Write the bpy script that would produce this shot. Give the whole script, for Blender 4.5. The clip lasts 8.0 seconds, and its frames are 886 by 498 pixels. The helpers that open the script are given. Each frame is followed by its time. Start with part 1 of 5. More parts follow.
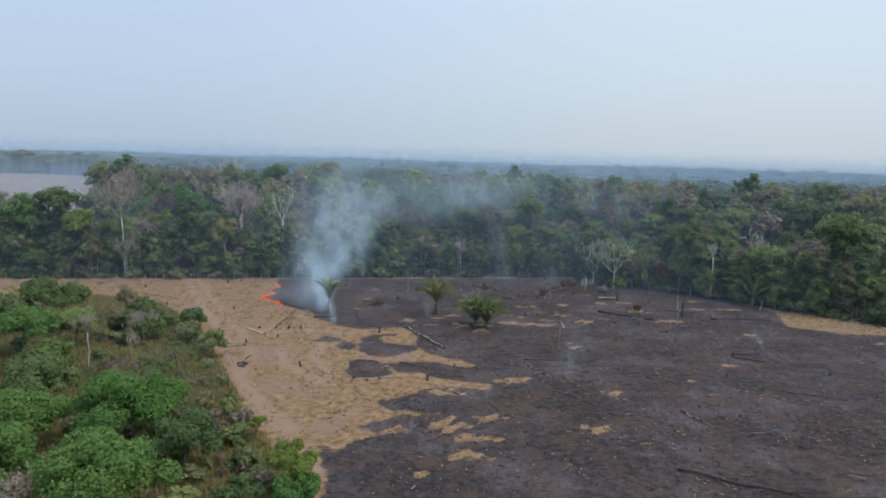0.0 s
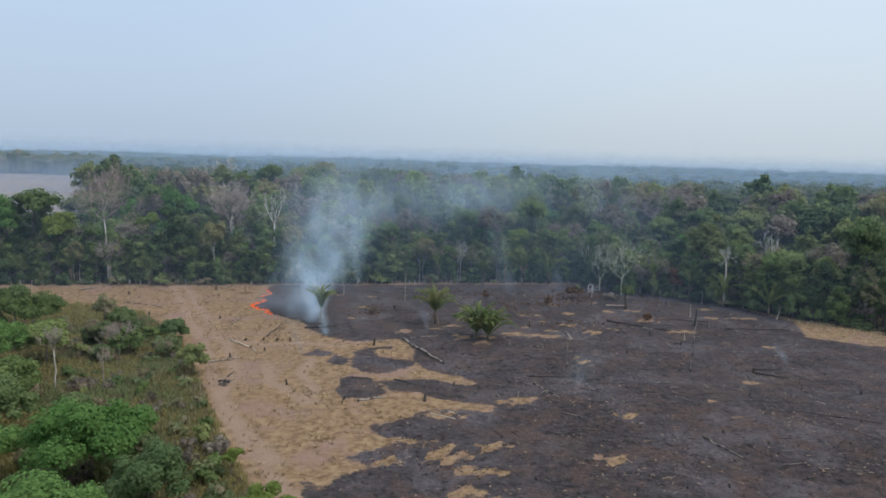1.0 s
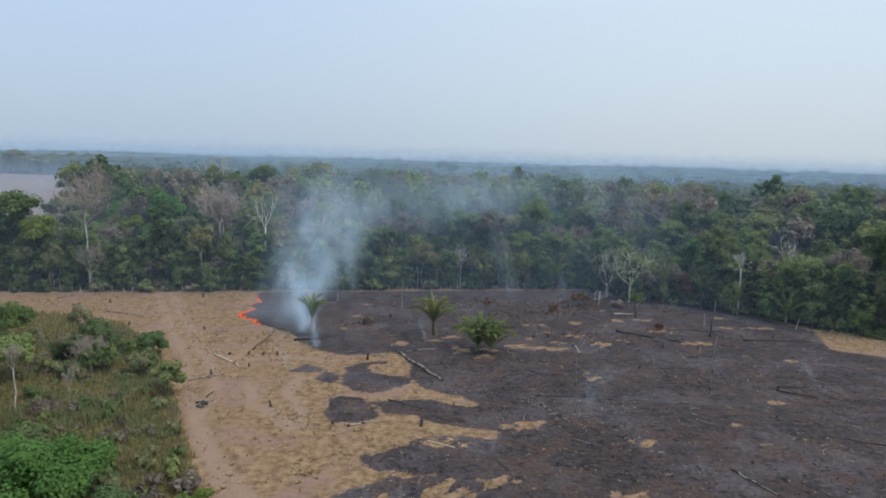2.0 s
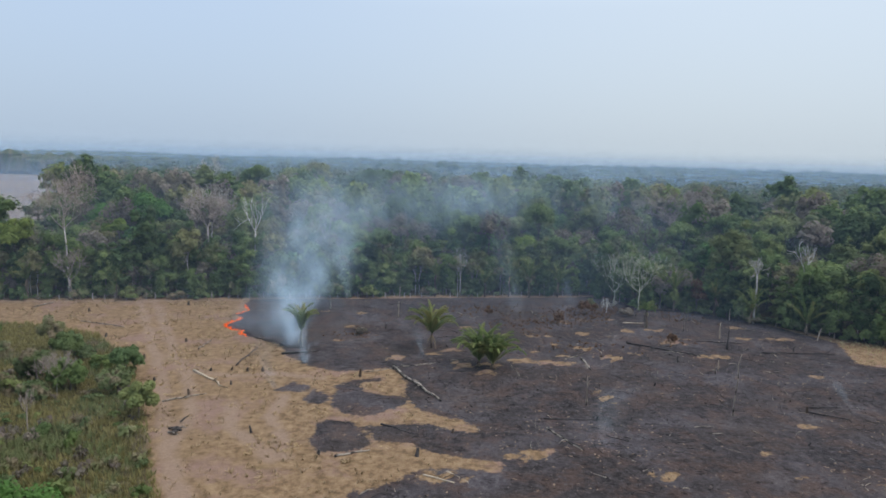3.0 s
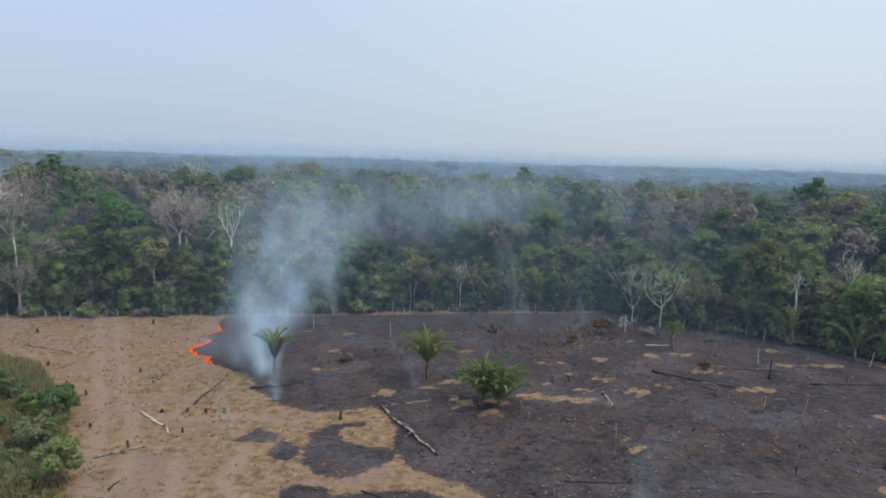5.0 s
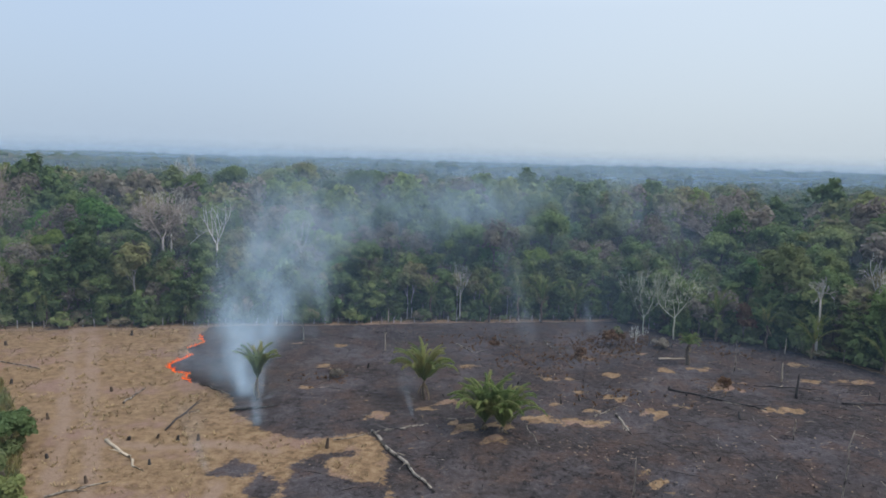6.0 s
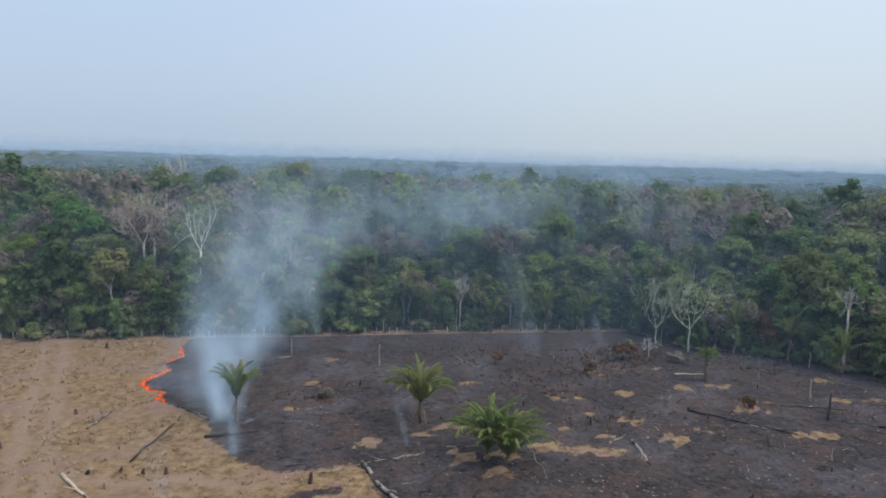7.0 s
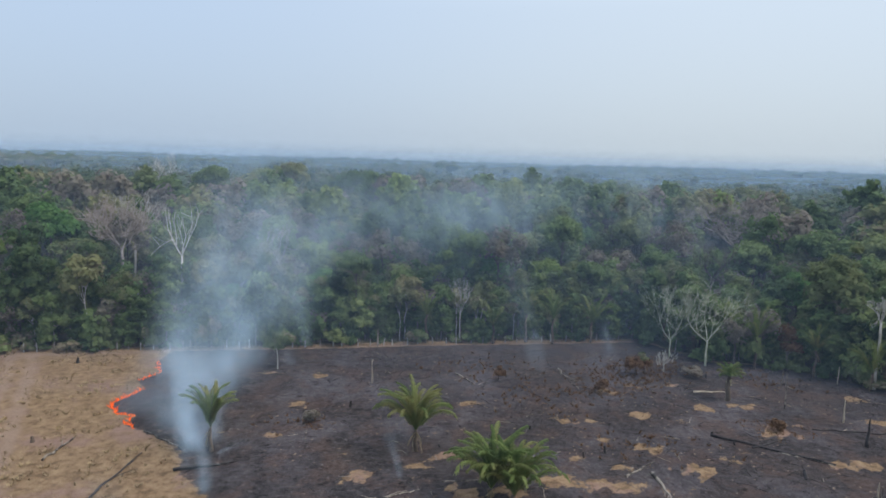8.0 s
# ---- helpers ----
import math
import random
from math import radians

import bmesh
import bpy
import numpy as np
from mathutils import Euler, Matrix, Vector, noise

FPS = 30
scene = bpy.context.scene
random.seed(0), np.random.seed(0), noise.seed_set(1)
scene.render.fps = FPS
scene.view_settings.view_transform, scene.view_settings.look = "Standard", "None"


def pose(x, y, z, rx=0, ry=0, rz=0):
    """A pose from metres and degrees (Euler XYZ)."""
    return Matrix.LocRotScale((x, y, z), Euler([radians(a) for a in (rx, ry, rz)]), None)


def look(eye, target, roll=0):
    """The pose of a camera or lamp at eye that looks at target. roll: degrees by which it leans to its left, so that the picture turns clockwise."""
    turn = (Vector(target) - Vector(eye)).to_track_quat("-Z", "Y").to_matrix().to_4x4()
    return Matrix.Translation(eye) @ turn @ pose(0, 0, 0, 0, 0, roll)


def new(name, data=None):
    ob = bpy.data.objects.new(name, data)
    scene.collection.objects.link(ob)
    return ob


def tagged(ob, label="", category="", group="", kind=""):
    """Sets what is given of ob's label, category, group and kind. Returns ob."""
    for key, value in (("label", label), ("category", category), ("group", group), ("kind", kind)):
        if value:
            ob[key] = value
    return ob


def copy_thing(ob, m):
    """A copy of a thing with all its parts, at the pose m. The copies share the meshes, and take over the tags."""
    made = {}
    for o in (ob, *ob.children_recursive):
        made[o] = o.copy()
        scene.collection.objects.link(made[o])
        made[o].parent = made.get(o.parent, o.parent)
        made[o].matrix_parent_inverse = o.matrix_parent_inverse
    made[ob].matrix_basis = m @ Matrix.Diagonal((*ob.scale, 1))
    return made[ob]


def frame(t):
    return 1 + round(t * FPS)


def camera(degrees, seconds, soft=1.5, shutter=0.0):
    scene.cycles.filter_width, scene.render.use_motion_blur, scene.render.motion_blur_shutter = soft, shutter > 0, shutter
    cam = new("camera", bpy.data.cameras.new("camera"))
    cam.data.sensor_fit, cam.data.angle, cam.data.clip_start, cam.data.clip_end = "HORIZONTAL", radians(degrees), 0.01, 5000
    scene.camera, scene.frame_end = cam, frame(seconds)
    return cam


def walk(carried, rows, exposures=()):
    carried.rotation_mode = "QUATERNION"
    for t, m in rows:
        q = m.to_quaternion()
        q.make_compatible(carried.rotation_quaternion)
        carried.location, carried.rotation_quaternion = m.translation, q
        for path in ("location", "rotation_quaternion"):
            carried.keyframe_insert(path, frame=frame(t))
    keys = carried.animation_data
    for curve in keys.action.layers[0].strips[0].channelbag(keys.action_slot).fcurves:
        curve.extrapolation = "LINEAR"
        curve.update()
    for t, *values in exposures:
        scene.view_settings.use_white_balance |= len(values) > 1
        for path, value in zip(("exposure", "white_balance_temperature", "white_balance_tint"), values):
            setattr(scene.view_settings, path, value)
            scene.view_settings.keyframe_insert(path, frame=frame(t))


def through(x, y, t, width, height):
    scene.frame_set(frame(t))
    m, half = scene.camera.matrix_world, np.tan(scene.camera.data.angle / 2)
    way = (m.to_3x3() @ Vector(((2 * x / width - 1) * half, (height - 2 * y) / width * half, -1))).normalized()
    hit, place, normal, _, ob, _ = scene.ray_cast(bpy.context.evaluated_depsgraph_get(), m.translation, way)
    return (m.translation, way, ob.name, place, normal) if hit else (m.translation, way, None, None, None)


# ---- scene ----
cam = camera(69.0, 8.0, soft=1.7)
PATH = []
for i in range(17):
    t = i / 2
    PATH.append((t, 0.473 + 0.0928 * t + 0.0055 * t * t, 2.347 + 9.243 * t + 0.0179 * t * t, 37.2 + 0.16 * t - 0.0155 * t * t,
                 0.332 - 0.011 * t, -7.735, 1.63))
walk(cam, [(t, pose(x, y, z, 90, 0, yaw) @ pose(0, 0, 0, pitch, 0, 0) @ pose(0, 0, 0, 0, 0, roll)) for t, x, y, z, yaw, pitch, roll in PATH])
scene.cycles.transparent_max_bounces = 160

# ---- world, sun ----
SUN_EL, SUN_AZ = 58.0, 100.0
world = bpy.data.worlds.new("sky")
scene.world = world
world.use_nodes = True
wn, wl = world.node_tree.nodes, world.node_tree.links
wn.clear()
w_out = wn.new("ShaderNodeOutputWorld")
w_sky = wn.new("ShaderNodeTexSky")
w_sky.sky_type, w_sky.sun_disc = "NISHITA", False
w_sky.sun_elevation, w_sky.sun_rotation = radians(SUN_EL), radians(SUN_AZ)
w_sky.air_density, w_sky.dust_density, w_sky.ozone_density = 1.0, 6.0, 1.0
w_bg = wn.new("ShaderNodeBackground")
w_bg.inputs["Strength"].default_value = 0.03
wl.new(w_sky.outputs[0], w_bg.inputs["Color"])
# smoke haze that greys the whole dome: bluer away from the sun, whiter towards it
w_tc = wn.new("ShaderNodeTexCoord")
w_sep = wn.new("ShaderNodeSeparateXYZ")
wl.new(w_tc.outputs["Generated"], w_sep.inputs[0])
w_el = wn.new("ShaderNodeValToRGB")
w_el.color_ramp.elements[0].position, w_el.color_ramp.elements[0].color = 0.0, (0.49, 0.61, 0.76, 1)
w_el.color_ramp.elements[1].position, w_el.color_ramp.elements[1].color = 1.0, (1.12, 1.36, 1.74, 1)
w_mid = w_el.color_ramp.elements.new(0.22)
w_mid.color = (0.53, 0.67, 0.87, 1)
w_up = w_el.color_ramp.elements.new(0.5)
w_up.color = (0.86, 1.07, 1.39, 1)
wl.new(w_sep.outputs["Z"], w_el.inputs[0])
w_az = wn.new("ShaderNodeMapRange")
w_az.inputs["From Min"].default_value, w_az.inputs["From Max"].default_value = -0.5, 0.45
w_az.interpolation_type = "SMOOTHSTEP"
wl.new(w_sep.outputs["X"], w_az.inputs["Value"])
w_mix = wn.new("ShaderNodeMix")
w_mix.data_type = "RGBA"
wl.new(w_az.outputs[0], w_mix.inputs[0])
w_white = wn.new("ShaderNodeMix")
w_white.data_type, w_white.blend_type = "RGBA", "MULTIPLY"
w_white.inputs[0].default_value = 1.0
w_white.inputs[7].default_value = (1.24, 1.15, 1.03, 1)
wl.new(w_el.outputs[0], w_white.inputs[6])
wl.new(w_el.outputs[0], w_mix.inputs[6])
wl.new(w_white.outputs[2], w_mix.inputs[7])
w_haze = wn.new("ShaderNodeBackground")
w_haze.inputs["Strength"].default_value = 0.88
wl.new(w_mix.outputs[2], w_haze.inputs["Color"])
w_add = wn.new("ShaderNodeAddShader")
wl.new(w_bg.outputs[0], w_add.inputs[0])
wl.new(w_haze.outputs[0], w_add.inputs[1])
wl.new(w_add.outputs[0], w_out.inputs[0])

sun = new("sun", bpy.data.lights.new("sun", "SUN"))
sun.data.energy, sun.data.angle, sun.data.color = 2.0, radians(14), (1.0, 0.95, 0.9)
sx, sy, sz = (math.sin(radians(SUN_AZ)) * math.cos(radians(SUN_EL)), math.cos(radians(SUN_AZ)) * math.cos(radians(SUN_EL)), math.sin(radians(SUN_EL)))
sun.matrix_world = look((sx * 400, sy * 400, sz * 400), (0, 0, 0))

# ---- materials ----
R = random.Random(7)


class Nodes:
    """A material's node tree with short calls."""

    def __init__(self, name):
        self.mat = bpy.data.materials.new(name)
        self.mat.use_nodes = True
        self.tree = self.mat.node_tree
        self.bsdf = self.tree.nodes["Principled BSDF"]
        self.out = self.tree.nodes["Material Output"]
        self.pos = self.tree.nodes.new("ShaderNodeNewGeometry").outputs["Position"]

    def link(self, a, b):
        self.tree.links.new(a, b)

    def put(self, socket, value):
        if isinstance(value, (int, float, tuple)):
            socket.default_value = value
        else:
            self.link(value, socket)

    def noise(self, scale, detail=3.0, rough=0.55, vec=None, stretch=None):
        n = self.tree.nodes.new("ShaderNodeTexNoise")
        n.inputs["Scale"].default_value, n.inputs["Detail"].default_value, n.inputs["Roughness"].default_value = scale, detail, rough
        v = vec or self.pos
        if stretch:
            m = self.tree.nodes.new("ShaderNodeMapping")
            m.inputs["Scale"].default_value = stretch
            self.link(v, m.inputs[0])
            v = m.outputs[0]
        self.link(v, n.inputs["Vector"])
        return n.outputs[0]

    def math(self, op, a, b=0.0, c=0.0):
        n = self.tree.nodes.new("ShaderNodeMath")
        n.operation = op
        for s, v in zip(n.inputs, (a, b, c)):
            self.put(s, v)
        return n.outputs[0]

    def ramp(self, value, *stops):
        n = self.tree.nodes.new("ShaderNodeValToRGB")
        e = n.color_ramp.elements
        while len(e) < len(stops):
            e.new(0.5)
        for el, (p, c) in zip(e, stops):
            el.position, el.color = p, (*c, 1)
        self.put(n.inputs[0], value)
        return n.outputs[0]

    def step(self, value, lo, hi, a=0.0, b=1.0):
        n = self.tree.nodes.new("ShaderNodeMapRange")
        n.interpolation_type = "SMOOTHSTEP"
        for s, v in zip(n.inputs, (value, lo, hi, a, b)):
            self.put(s, v)
        return n.outputs[0]

    def mix(self, fac, a, b, mode="MIX"):
        n = self.tree.nodes.new("ShaderNodeMix")
        n.data_type, n.blend_type = "RGBA", mode
        for k, v in ((0, fac), (6, a), (7, b)):
            self.put(n.inputs[k], (*v, 1) if isinstance(v, tuple) and len(v) == 3 else v)
        return n.outputs[2]

    def attr(self, name):
        n = self.tree.nodes.new("ShaderNodeAttribute")
        n.attribute_name = name
        return n.outputs["Fac"]

    def random(self):
        return self.tree.nodes.new("ShaderNodeObjectInfo").outputs["Random"]

    def island(self):
        n = self.tree.nodes.new("ShaderNodeNewGeometry")
        return n.outputs["Random Per Island"]

    def bump(self, height, strength=0.4, distance=0.1):
        n = self.tree.nodes.new("ShaderNodeBump")
        n.inputs["Strength"].default_value, n.inputs["Distance"].default_value = strength, distance
        self.link(height, n.inputs["Height"])
        self.link(n.outputs[0], self.bsdf.inputs["Normal"])

    def finish(self, color, rough=0.9, spec=0.2):
        self.put(self.bsdf.inputs["Base Color"], color)
        self.put(self.bsdf.inputs["Roughness"], rough)
        self.bsdf.inputs["Specular IOR Level"].default_value = spec
        return self.mat


def leaf_material(name, dark, mid, light, dry=None, through=0.42, vary=1.0):
    """Foliage: colour from tree to tree, clump to clump and leaf to leaf, with some light passing through."""
    n = Nodes(name)
    olive = (light[0] * 0.95, max(light[1] * 0.78, light[0] * 0.84), light[2] * 0.9)
    tree = n.ramp(n.random(), (0.0, dark), (0.3, tuple(c * 0.8 for c in mid)), (0.55, mid), (0.78, olive), (1.0, light))
    tree = n.mix(vary, mid, tree)
    leaf = n.ramp(n.island(), (0.0, tuple(c * 0.55 for c in mid)), (0.6, mid), (1.0, tuple(min(1, c * 1.25) for c in light)))
    c = n.mix(0.16, tree, leaf)
    c = n.mix(n.step(n.noise(0.35, 2), 0.45, 0.70, 0, 0.32), c, light)
    if dry:
        c = n.mix(n.step(n.noise(0.22, 3), 0.5, 0.64, 0, 0.8), c, dry)
    n.finish(c, 0.8, 0.1)
    tr = n.tree.nodes.new("ShaderNodeBsdfTranslucent")
    n.link(c, tr.inputs[0])
    m = n.tree.nodes.new("ShaderNodeMixShader")
    m.inputs[0].default_value = through
    n.link(n.bsdf.outputs[0], m.inputs[1])
    n.link(tr.outputs[0], m.inputs[2])
    n.link(m.outputs[0], n.out.inputs[0])
    return n.mat


def bark_material(name, a, b, char=None):
    n = Nodes(name)
    c = n.ramp(n.noise(1.6, 5, 0.65, stretch=(1, 1, 0.3)), (0.3, a), (0.7, b))
    if char:
        c = n.mix(n.step(n.noise(0.9, 4, 0.6), 0.45, 0.6), c, char)
    c = n.mix(n.math("MULTIPLY", n.random(), 0.35), c, tuple(x * 0.5 for x in a))
    n.bump(n.noise(6, 4), 0.6, 0.05)
    return n.finish(c, 0.95, 0.1)


M_LEAF_DARK = leaf_material("leaf_dark", (0.056, 0.086, 0.042), (0.092, 0.136, 0.055), (0.160, 0.210, 0.078))
M_LEAF_BUSH = leaf_material("leaf_bush", (0.060, 0.098, 0.046), (0.094, 0.143, 0.060), (0.160, 0.218, 0.085), vary=0.6)
M_LEAF_MID = leaf_material("leaf_mid", (0.078, 0.118, 0.047), (0.126, 0.176, 0.063), (0.212, 0.270, 0.094))
M_LEAF_OLIVE = leaf_material("leaf_olive", (0.108, 0.126, 0.060), (0.152, 0.168, 0.078), (0.230, 0.236, 0.106), (0.195, 0.162, 0.108))
M_LEAF_DRY = leaf_material("leaf_dry", (0.130, 0.112, 0.088), (0.178, 0.153, 0.122), (0.240, 0.205, 0.165), (0.190, 0.150, 0.130))
M_LEAF_LIME = leaf_material("leaf_lime", (0.105, 0.15, 0.036), (0.155, 0.205, 0.050), (0.225, 0.275, 0.068), vary=0.4)
M_LEAF_FRESH = leaf_material("leaf_fresh", (0.066, 0.140, 0.042), (0.092, 0.182, 0.050), (0.155, 0.250, 0.074), vary=0.35)
M_LEAF_SCRUB = leaf_material("leaf_scrub", (0.098, 0.132, 0.062), (0.152, 0.187, 0.084), (0.222, 0.256, 0.112), (0.250, 0.192, 0.135))
M_LEAF_BURNT = leaf_material("leaf_burnt", (0.080, 0.048, 0.028), (0.125, 0.072, 0.040), (0.165, 0.098, 0.054), vary=0.0)
M_FROND = leaf_material("frond", (0.080, 0.120, 0.036), (0.118, 0.165, 0.050), (0.200, 0.250, 0.082), (0.230, 0.215, 0.078), 0.4)
M_TRUNK = bark_material("palm_trunk", (0.085, 0.065, 0.05), (0.18, 0.14, 0.105))
M_FROND_DRY = leaf_material("frond_dry", (0.22, 0.16, 0.09), (0.30, 0.23, 0.14), (0.38, 0.30, 0.2))
# forest shade put into the bark colour, for trunks under the canopy
M_BARK_SHADED = bark_material("bark_shaded", (0.07, 0.06, 0.05), (0.13, 0.115, 0.095))
M_BARK = bark_material("bark", (0.13, 0.11, 0.09), (0.24, 0.21, 0.17))
M_BARK_PALE = bark_material("bark_pale", (0.36, 0.33, 0.28), (0.55, 0.51, 0.44))
M_BARK_FRESH = bark_material("bark_pale_green", (0.33, 0.33, 0.22), (0.50, 0.50, 0.36))
M_BARK_GREY = bark_material("bark_grey", (0.25, 0.205, 0.175), (0.38, 0.32, 0.28))
M_CHAR = bark_material("charred_wood", (0.028, 0.025, 0.025), (0.085, 0.078, 0.076))
M_LOG = bark_material("weathered_log", (0.19, 0.16, 0.13), (0.33, 0.285, 0.235), (0.03, 0.027, 0.026))
M_LOG_PALE = bark_material("bleached_log", (0.34, 0.275, 0.20), (0.48, 0.40, 0.30))
M_CLOD = bark_material("pale_clod", (0.13, 0.093, 0.066), (0.26, 0.187, 0.135))
M_TERMITE = bark_material("dark_earth", (0.06, 0.045, 0.035), (0.11, 0.08, 0.06))
M_DRYGRASS = leaf_material("dry_grass", (0.243, 0.171, 0.094), (0.324, 0.234, 0.138), (0.414, 0.315, 0.213))

M_UNDER_DRY = leaf_material("dry_undergrowth", (0.140, 0.116, 0.056), (0.195, 0.160, 0.076), (0.265, 0.222, 0.104))

M_CLUMP = leaf_material("grass_clump", (0.235, 0.168, 0.086), (0.30, 0.215, 0.118), (0.38, 0.28, 0.16))


def ground_material():
    n = Nodes("ground_surface")
    big, mid, fine = n.noise(0.06, 4, 0.6), n.noise(0.5, 5, 0.62), n.noise(2.6, 4, 0.65)
    # dry pasture: straw, bare soil, low green-brown tufts
    straw = n.ramp(n.noise(0.7, 6, 0.7), (0.38, (0.106, 0.068, 0.037)), (0.5, (0.185, 0.120, 0.068)), (0.63, (0.243, 0.165, 0.096)))
    soil = n.ramp(n.noise(1.2, 6, 0.7), (0.3, (0.159, 0.099, 0.076)), (0.7, (0.230, 0.150, 0.116)))
    pasture = n.mix(n.step(n.noise(0.11, 5, 0.66), 0.50, 0.64, 0, 0.9), straw, soil)
    pasture = n.mix(n.step(n.noise(0.4, 6, 0.7), 0.54, 0.70, 0, 0.5), pasture, n.ramp(fine, (0.3, (0.070, 0.052, 0.023)), (0.7, (0.128, 0.087, 0.041))))
    # trodden tracks
    track = n.step(n.math("ADD", n.attr("track"), n.math("MULTIPLY", n.math("SUBTRACT", n.noise(0.3, 4, 0.6), 0.5), 3.5)), -0.9, 0.7, 0, 0.9)
    earth = n.ramp(fine, (0.3, (0.184, 0.124, 0.088)), (0.7, (0.254, 0.177, 0.127)))
    pasture = n.mix(track, pasture, earth)
    # burnt ground: char, ash and scorched soil
    char = n.ramp(n.noise(0.9, 8, 0.74), (0.33, (0.014, 0.012, 0.012)), (0.5, (0.035, 0.030, 0.030)), (0.66, (0.060, 0.052, 0.052)))
    patch = n.step(n.math("ADD", n.noise(0.075, 5, 0.6), n.math("MULTIPLY", n.noise(0.4, 6, 0.7), 0.45)), 0.66, 0.86, 0, 0.85)
    char = n.mix(patch, char, n.ramp(n.noise(1.4, 7, 0.76), (0.32, (0.034, 0.029, 0.032)), (0.7, (0.115, 0.102, 0.107))))
    char = n.mix(n.step(n.noise(0.2, 7, 0.72), 0.47, 0.60, 0, 0.8), char, n.ramp(n.noise(1.7, 6, 0.75), (0.32, (0.032, 0.020, 0.017)), (0.7, (0.095, 0.066, 0.055))))
    char = n.mix(n.step(n.noise(0.55, 7, 0.76), 0.53, 0.66, 0, 0.85), char, (0.010, 0.008, 0.008))
    char = n.mix(n.step(n.noise(1.5, 7, 0.74), 0.57, 0.68, 0, 0.65), char, (0.150, 0.127, 0.120))
    char = n.mix(n.step(n.noise(0.8, 6, 0.72), 0.63, 0.69, 0, 0.7), char, (0.189, 0.130, 0.087))
    edge = n.math("ADD", n.attr("burn"), n.math("MULTIPLY", n.math("SUBTRACT", n.noise(0.75, 6, 0.7), 0.5), 3.4))
    edge = n.math("ADD", edge, n.math("MULTIPLY", n.math("SUBTRACT", fine, 0.5), 1.3))
    spots = n.step(n.noise(0.42, 4, 0.66, stretch=(0.55, 1.2, 1)), 0.67, 0.71)
    burnt = n.math("MULTIPLY", n.step(edge, -0.25, 0.3), n.math("SUBTRACT", 1.0, n.math("MULTIPLY", spots, 0.75)))
    c = n.mix(burnt, pasture, char)
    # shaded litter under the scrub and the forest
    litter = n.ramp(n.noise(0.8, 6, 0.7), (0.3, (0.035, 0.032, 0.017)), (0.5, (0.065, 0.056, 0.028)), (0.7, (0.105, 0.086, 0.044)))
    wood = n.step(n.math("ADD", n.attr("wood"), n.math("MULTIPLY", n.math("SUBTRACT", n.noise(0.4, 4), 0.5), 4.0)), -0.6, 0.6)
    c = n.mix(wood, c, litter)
    c = n.mix(n.math("MULTIPLY", n.math("SUBTRACT", big, 0.5), 0.5), c, (0.16, 0.11, 0.075))
    n.bump(n.math("ADD", n.noise(1.3, 8, 0.75), n.math("MULTIPLY", fine, 0.5)), 0.6, 0.3)
    return n.finish(c, 0.97, 0.08)


def smoke_material(name, color, peak, scale, contrast=(0.3, 0.7), lit=False):
    """Thin drifting smoke: it lets most light pass and scatters the rest both ways."""
    n = Nodes(name)
    n.tree.nodes.remove(n.bsdf)
    d = n.tree.nodes.new("ShaderNodeBsdfDiffuse")
    tr = n.tree.nodes.new("ShaderNodeBsdfTranslucent")
    d.inputs[0].default_value = tr.inputs[0].default_value = (*color, 1)
    both = n.tree.nodes.new("ShaderNodeMixShader")
    both.inputs[0].default_value = 0.5
    if lit:
        up = n.tree.nodes.new("ShaderNodeCombineXYZ")
        up.inputs[0].default_value, up.inputs[1].default_value, up.inputs[2].default_value = 0.3, -0.35, 0.89
        n.link(up.outputs[0], d.inputs["Normal"])
        both.inputs[0].default_value = 0.2
    n.link(d.outputs[0], both.inputs[1])
    n.link(tr.outputs[0], both.inputs[2])
    clear = n.tree.nodes.new("ShaderNodeBsdfTransparent")
    m = n.tree.nodes.new("ShaderNodeMixShader")
    body = n.step(n.noise(scale, 4, 0.6, stretch=(1, 1, 0.55)), contrast[0], contrast[1])
    n.link(n.math("MULTIPLY", n.math("MULTIPLY", n.attr("fade"), body), peak), m.inputs[0])
    n.link(clear.outputs[0], m.inputs[1])
    n.link(both.outputs[0], m.inputs[2])
    n.link(m.outputs[0], n.out.inputs[0])
    return n.mat


def flame_material():
    n = Nodes("flame")
    n.tree.nodes.remove(n.bsdf)
    e = n.tree.nodes.new("ShaderNodeEmission")
    n.link(n.ramp(n.noise(1.5, 3), (0.3, (0.75, 0.06, 0.02)), (0.6, (1.0, 0.17, 0.03)), (0.8, (1.0, 0.36, 0.10))), e.inputs[0])
    e.inputs[1].default_value = 1.1
    n.link(e.outputs[0], n.out.inputs[0])
    return n.mat


M_GROUND = ground_material()
M_SMOKE = smoke_material("smoke", (0.64, 0.84, 1.0), 0.155, 0.24, (0.28, 0.70), True)
M_WISP = smoke_material("smoke_wisp", (0.70, 0.86, 1.0), 0.45, 0.6, (0.3, 0.7), True)
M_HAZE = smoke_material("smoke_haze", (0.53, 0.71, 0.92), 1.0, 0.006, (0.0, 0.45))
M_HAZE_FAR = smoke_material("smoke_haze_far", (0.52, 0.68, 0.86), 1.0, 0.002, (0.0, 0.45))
M_FLAME = flame_material()


# ---- mesh helpers ----
def solid(name, verts, faces, material, parent=None, label="", smooth=False, m=None):
    me = bpy.data.meshes.new(name)
    me.from_pydata([tuple(v) for v in verts], [], faces)
    me.materials.append(material)
    if smooth:
        me.polygons.foreach_set("use_smooth", [True] * len(me.polygons))
    ob = new(name, me)
    if parent:
        ob.parent = parent
    if m:
        ob.matrix_basis = m
    if label:
        ob["label"] = label
    return ob


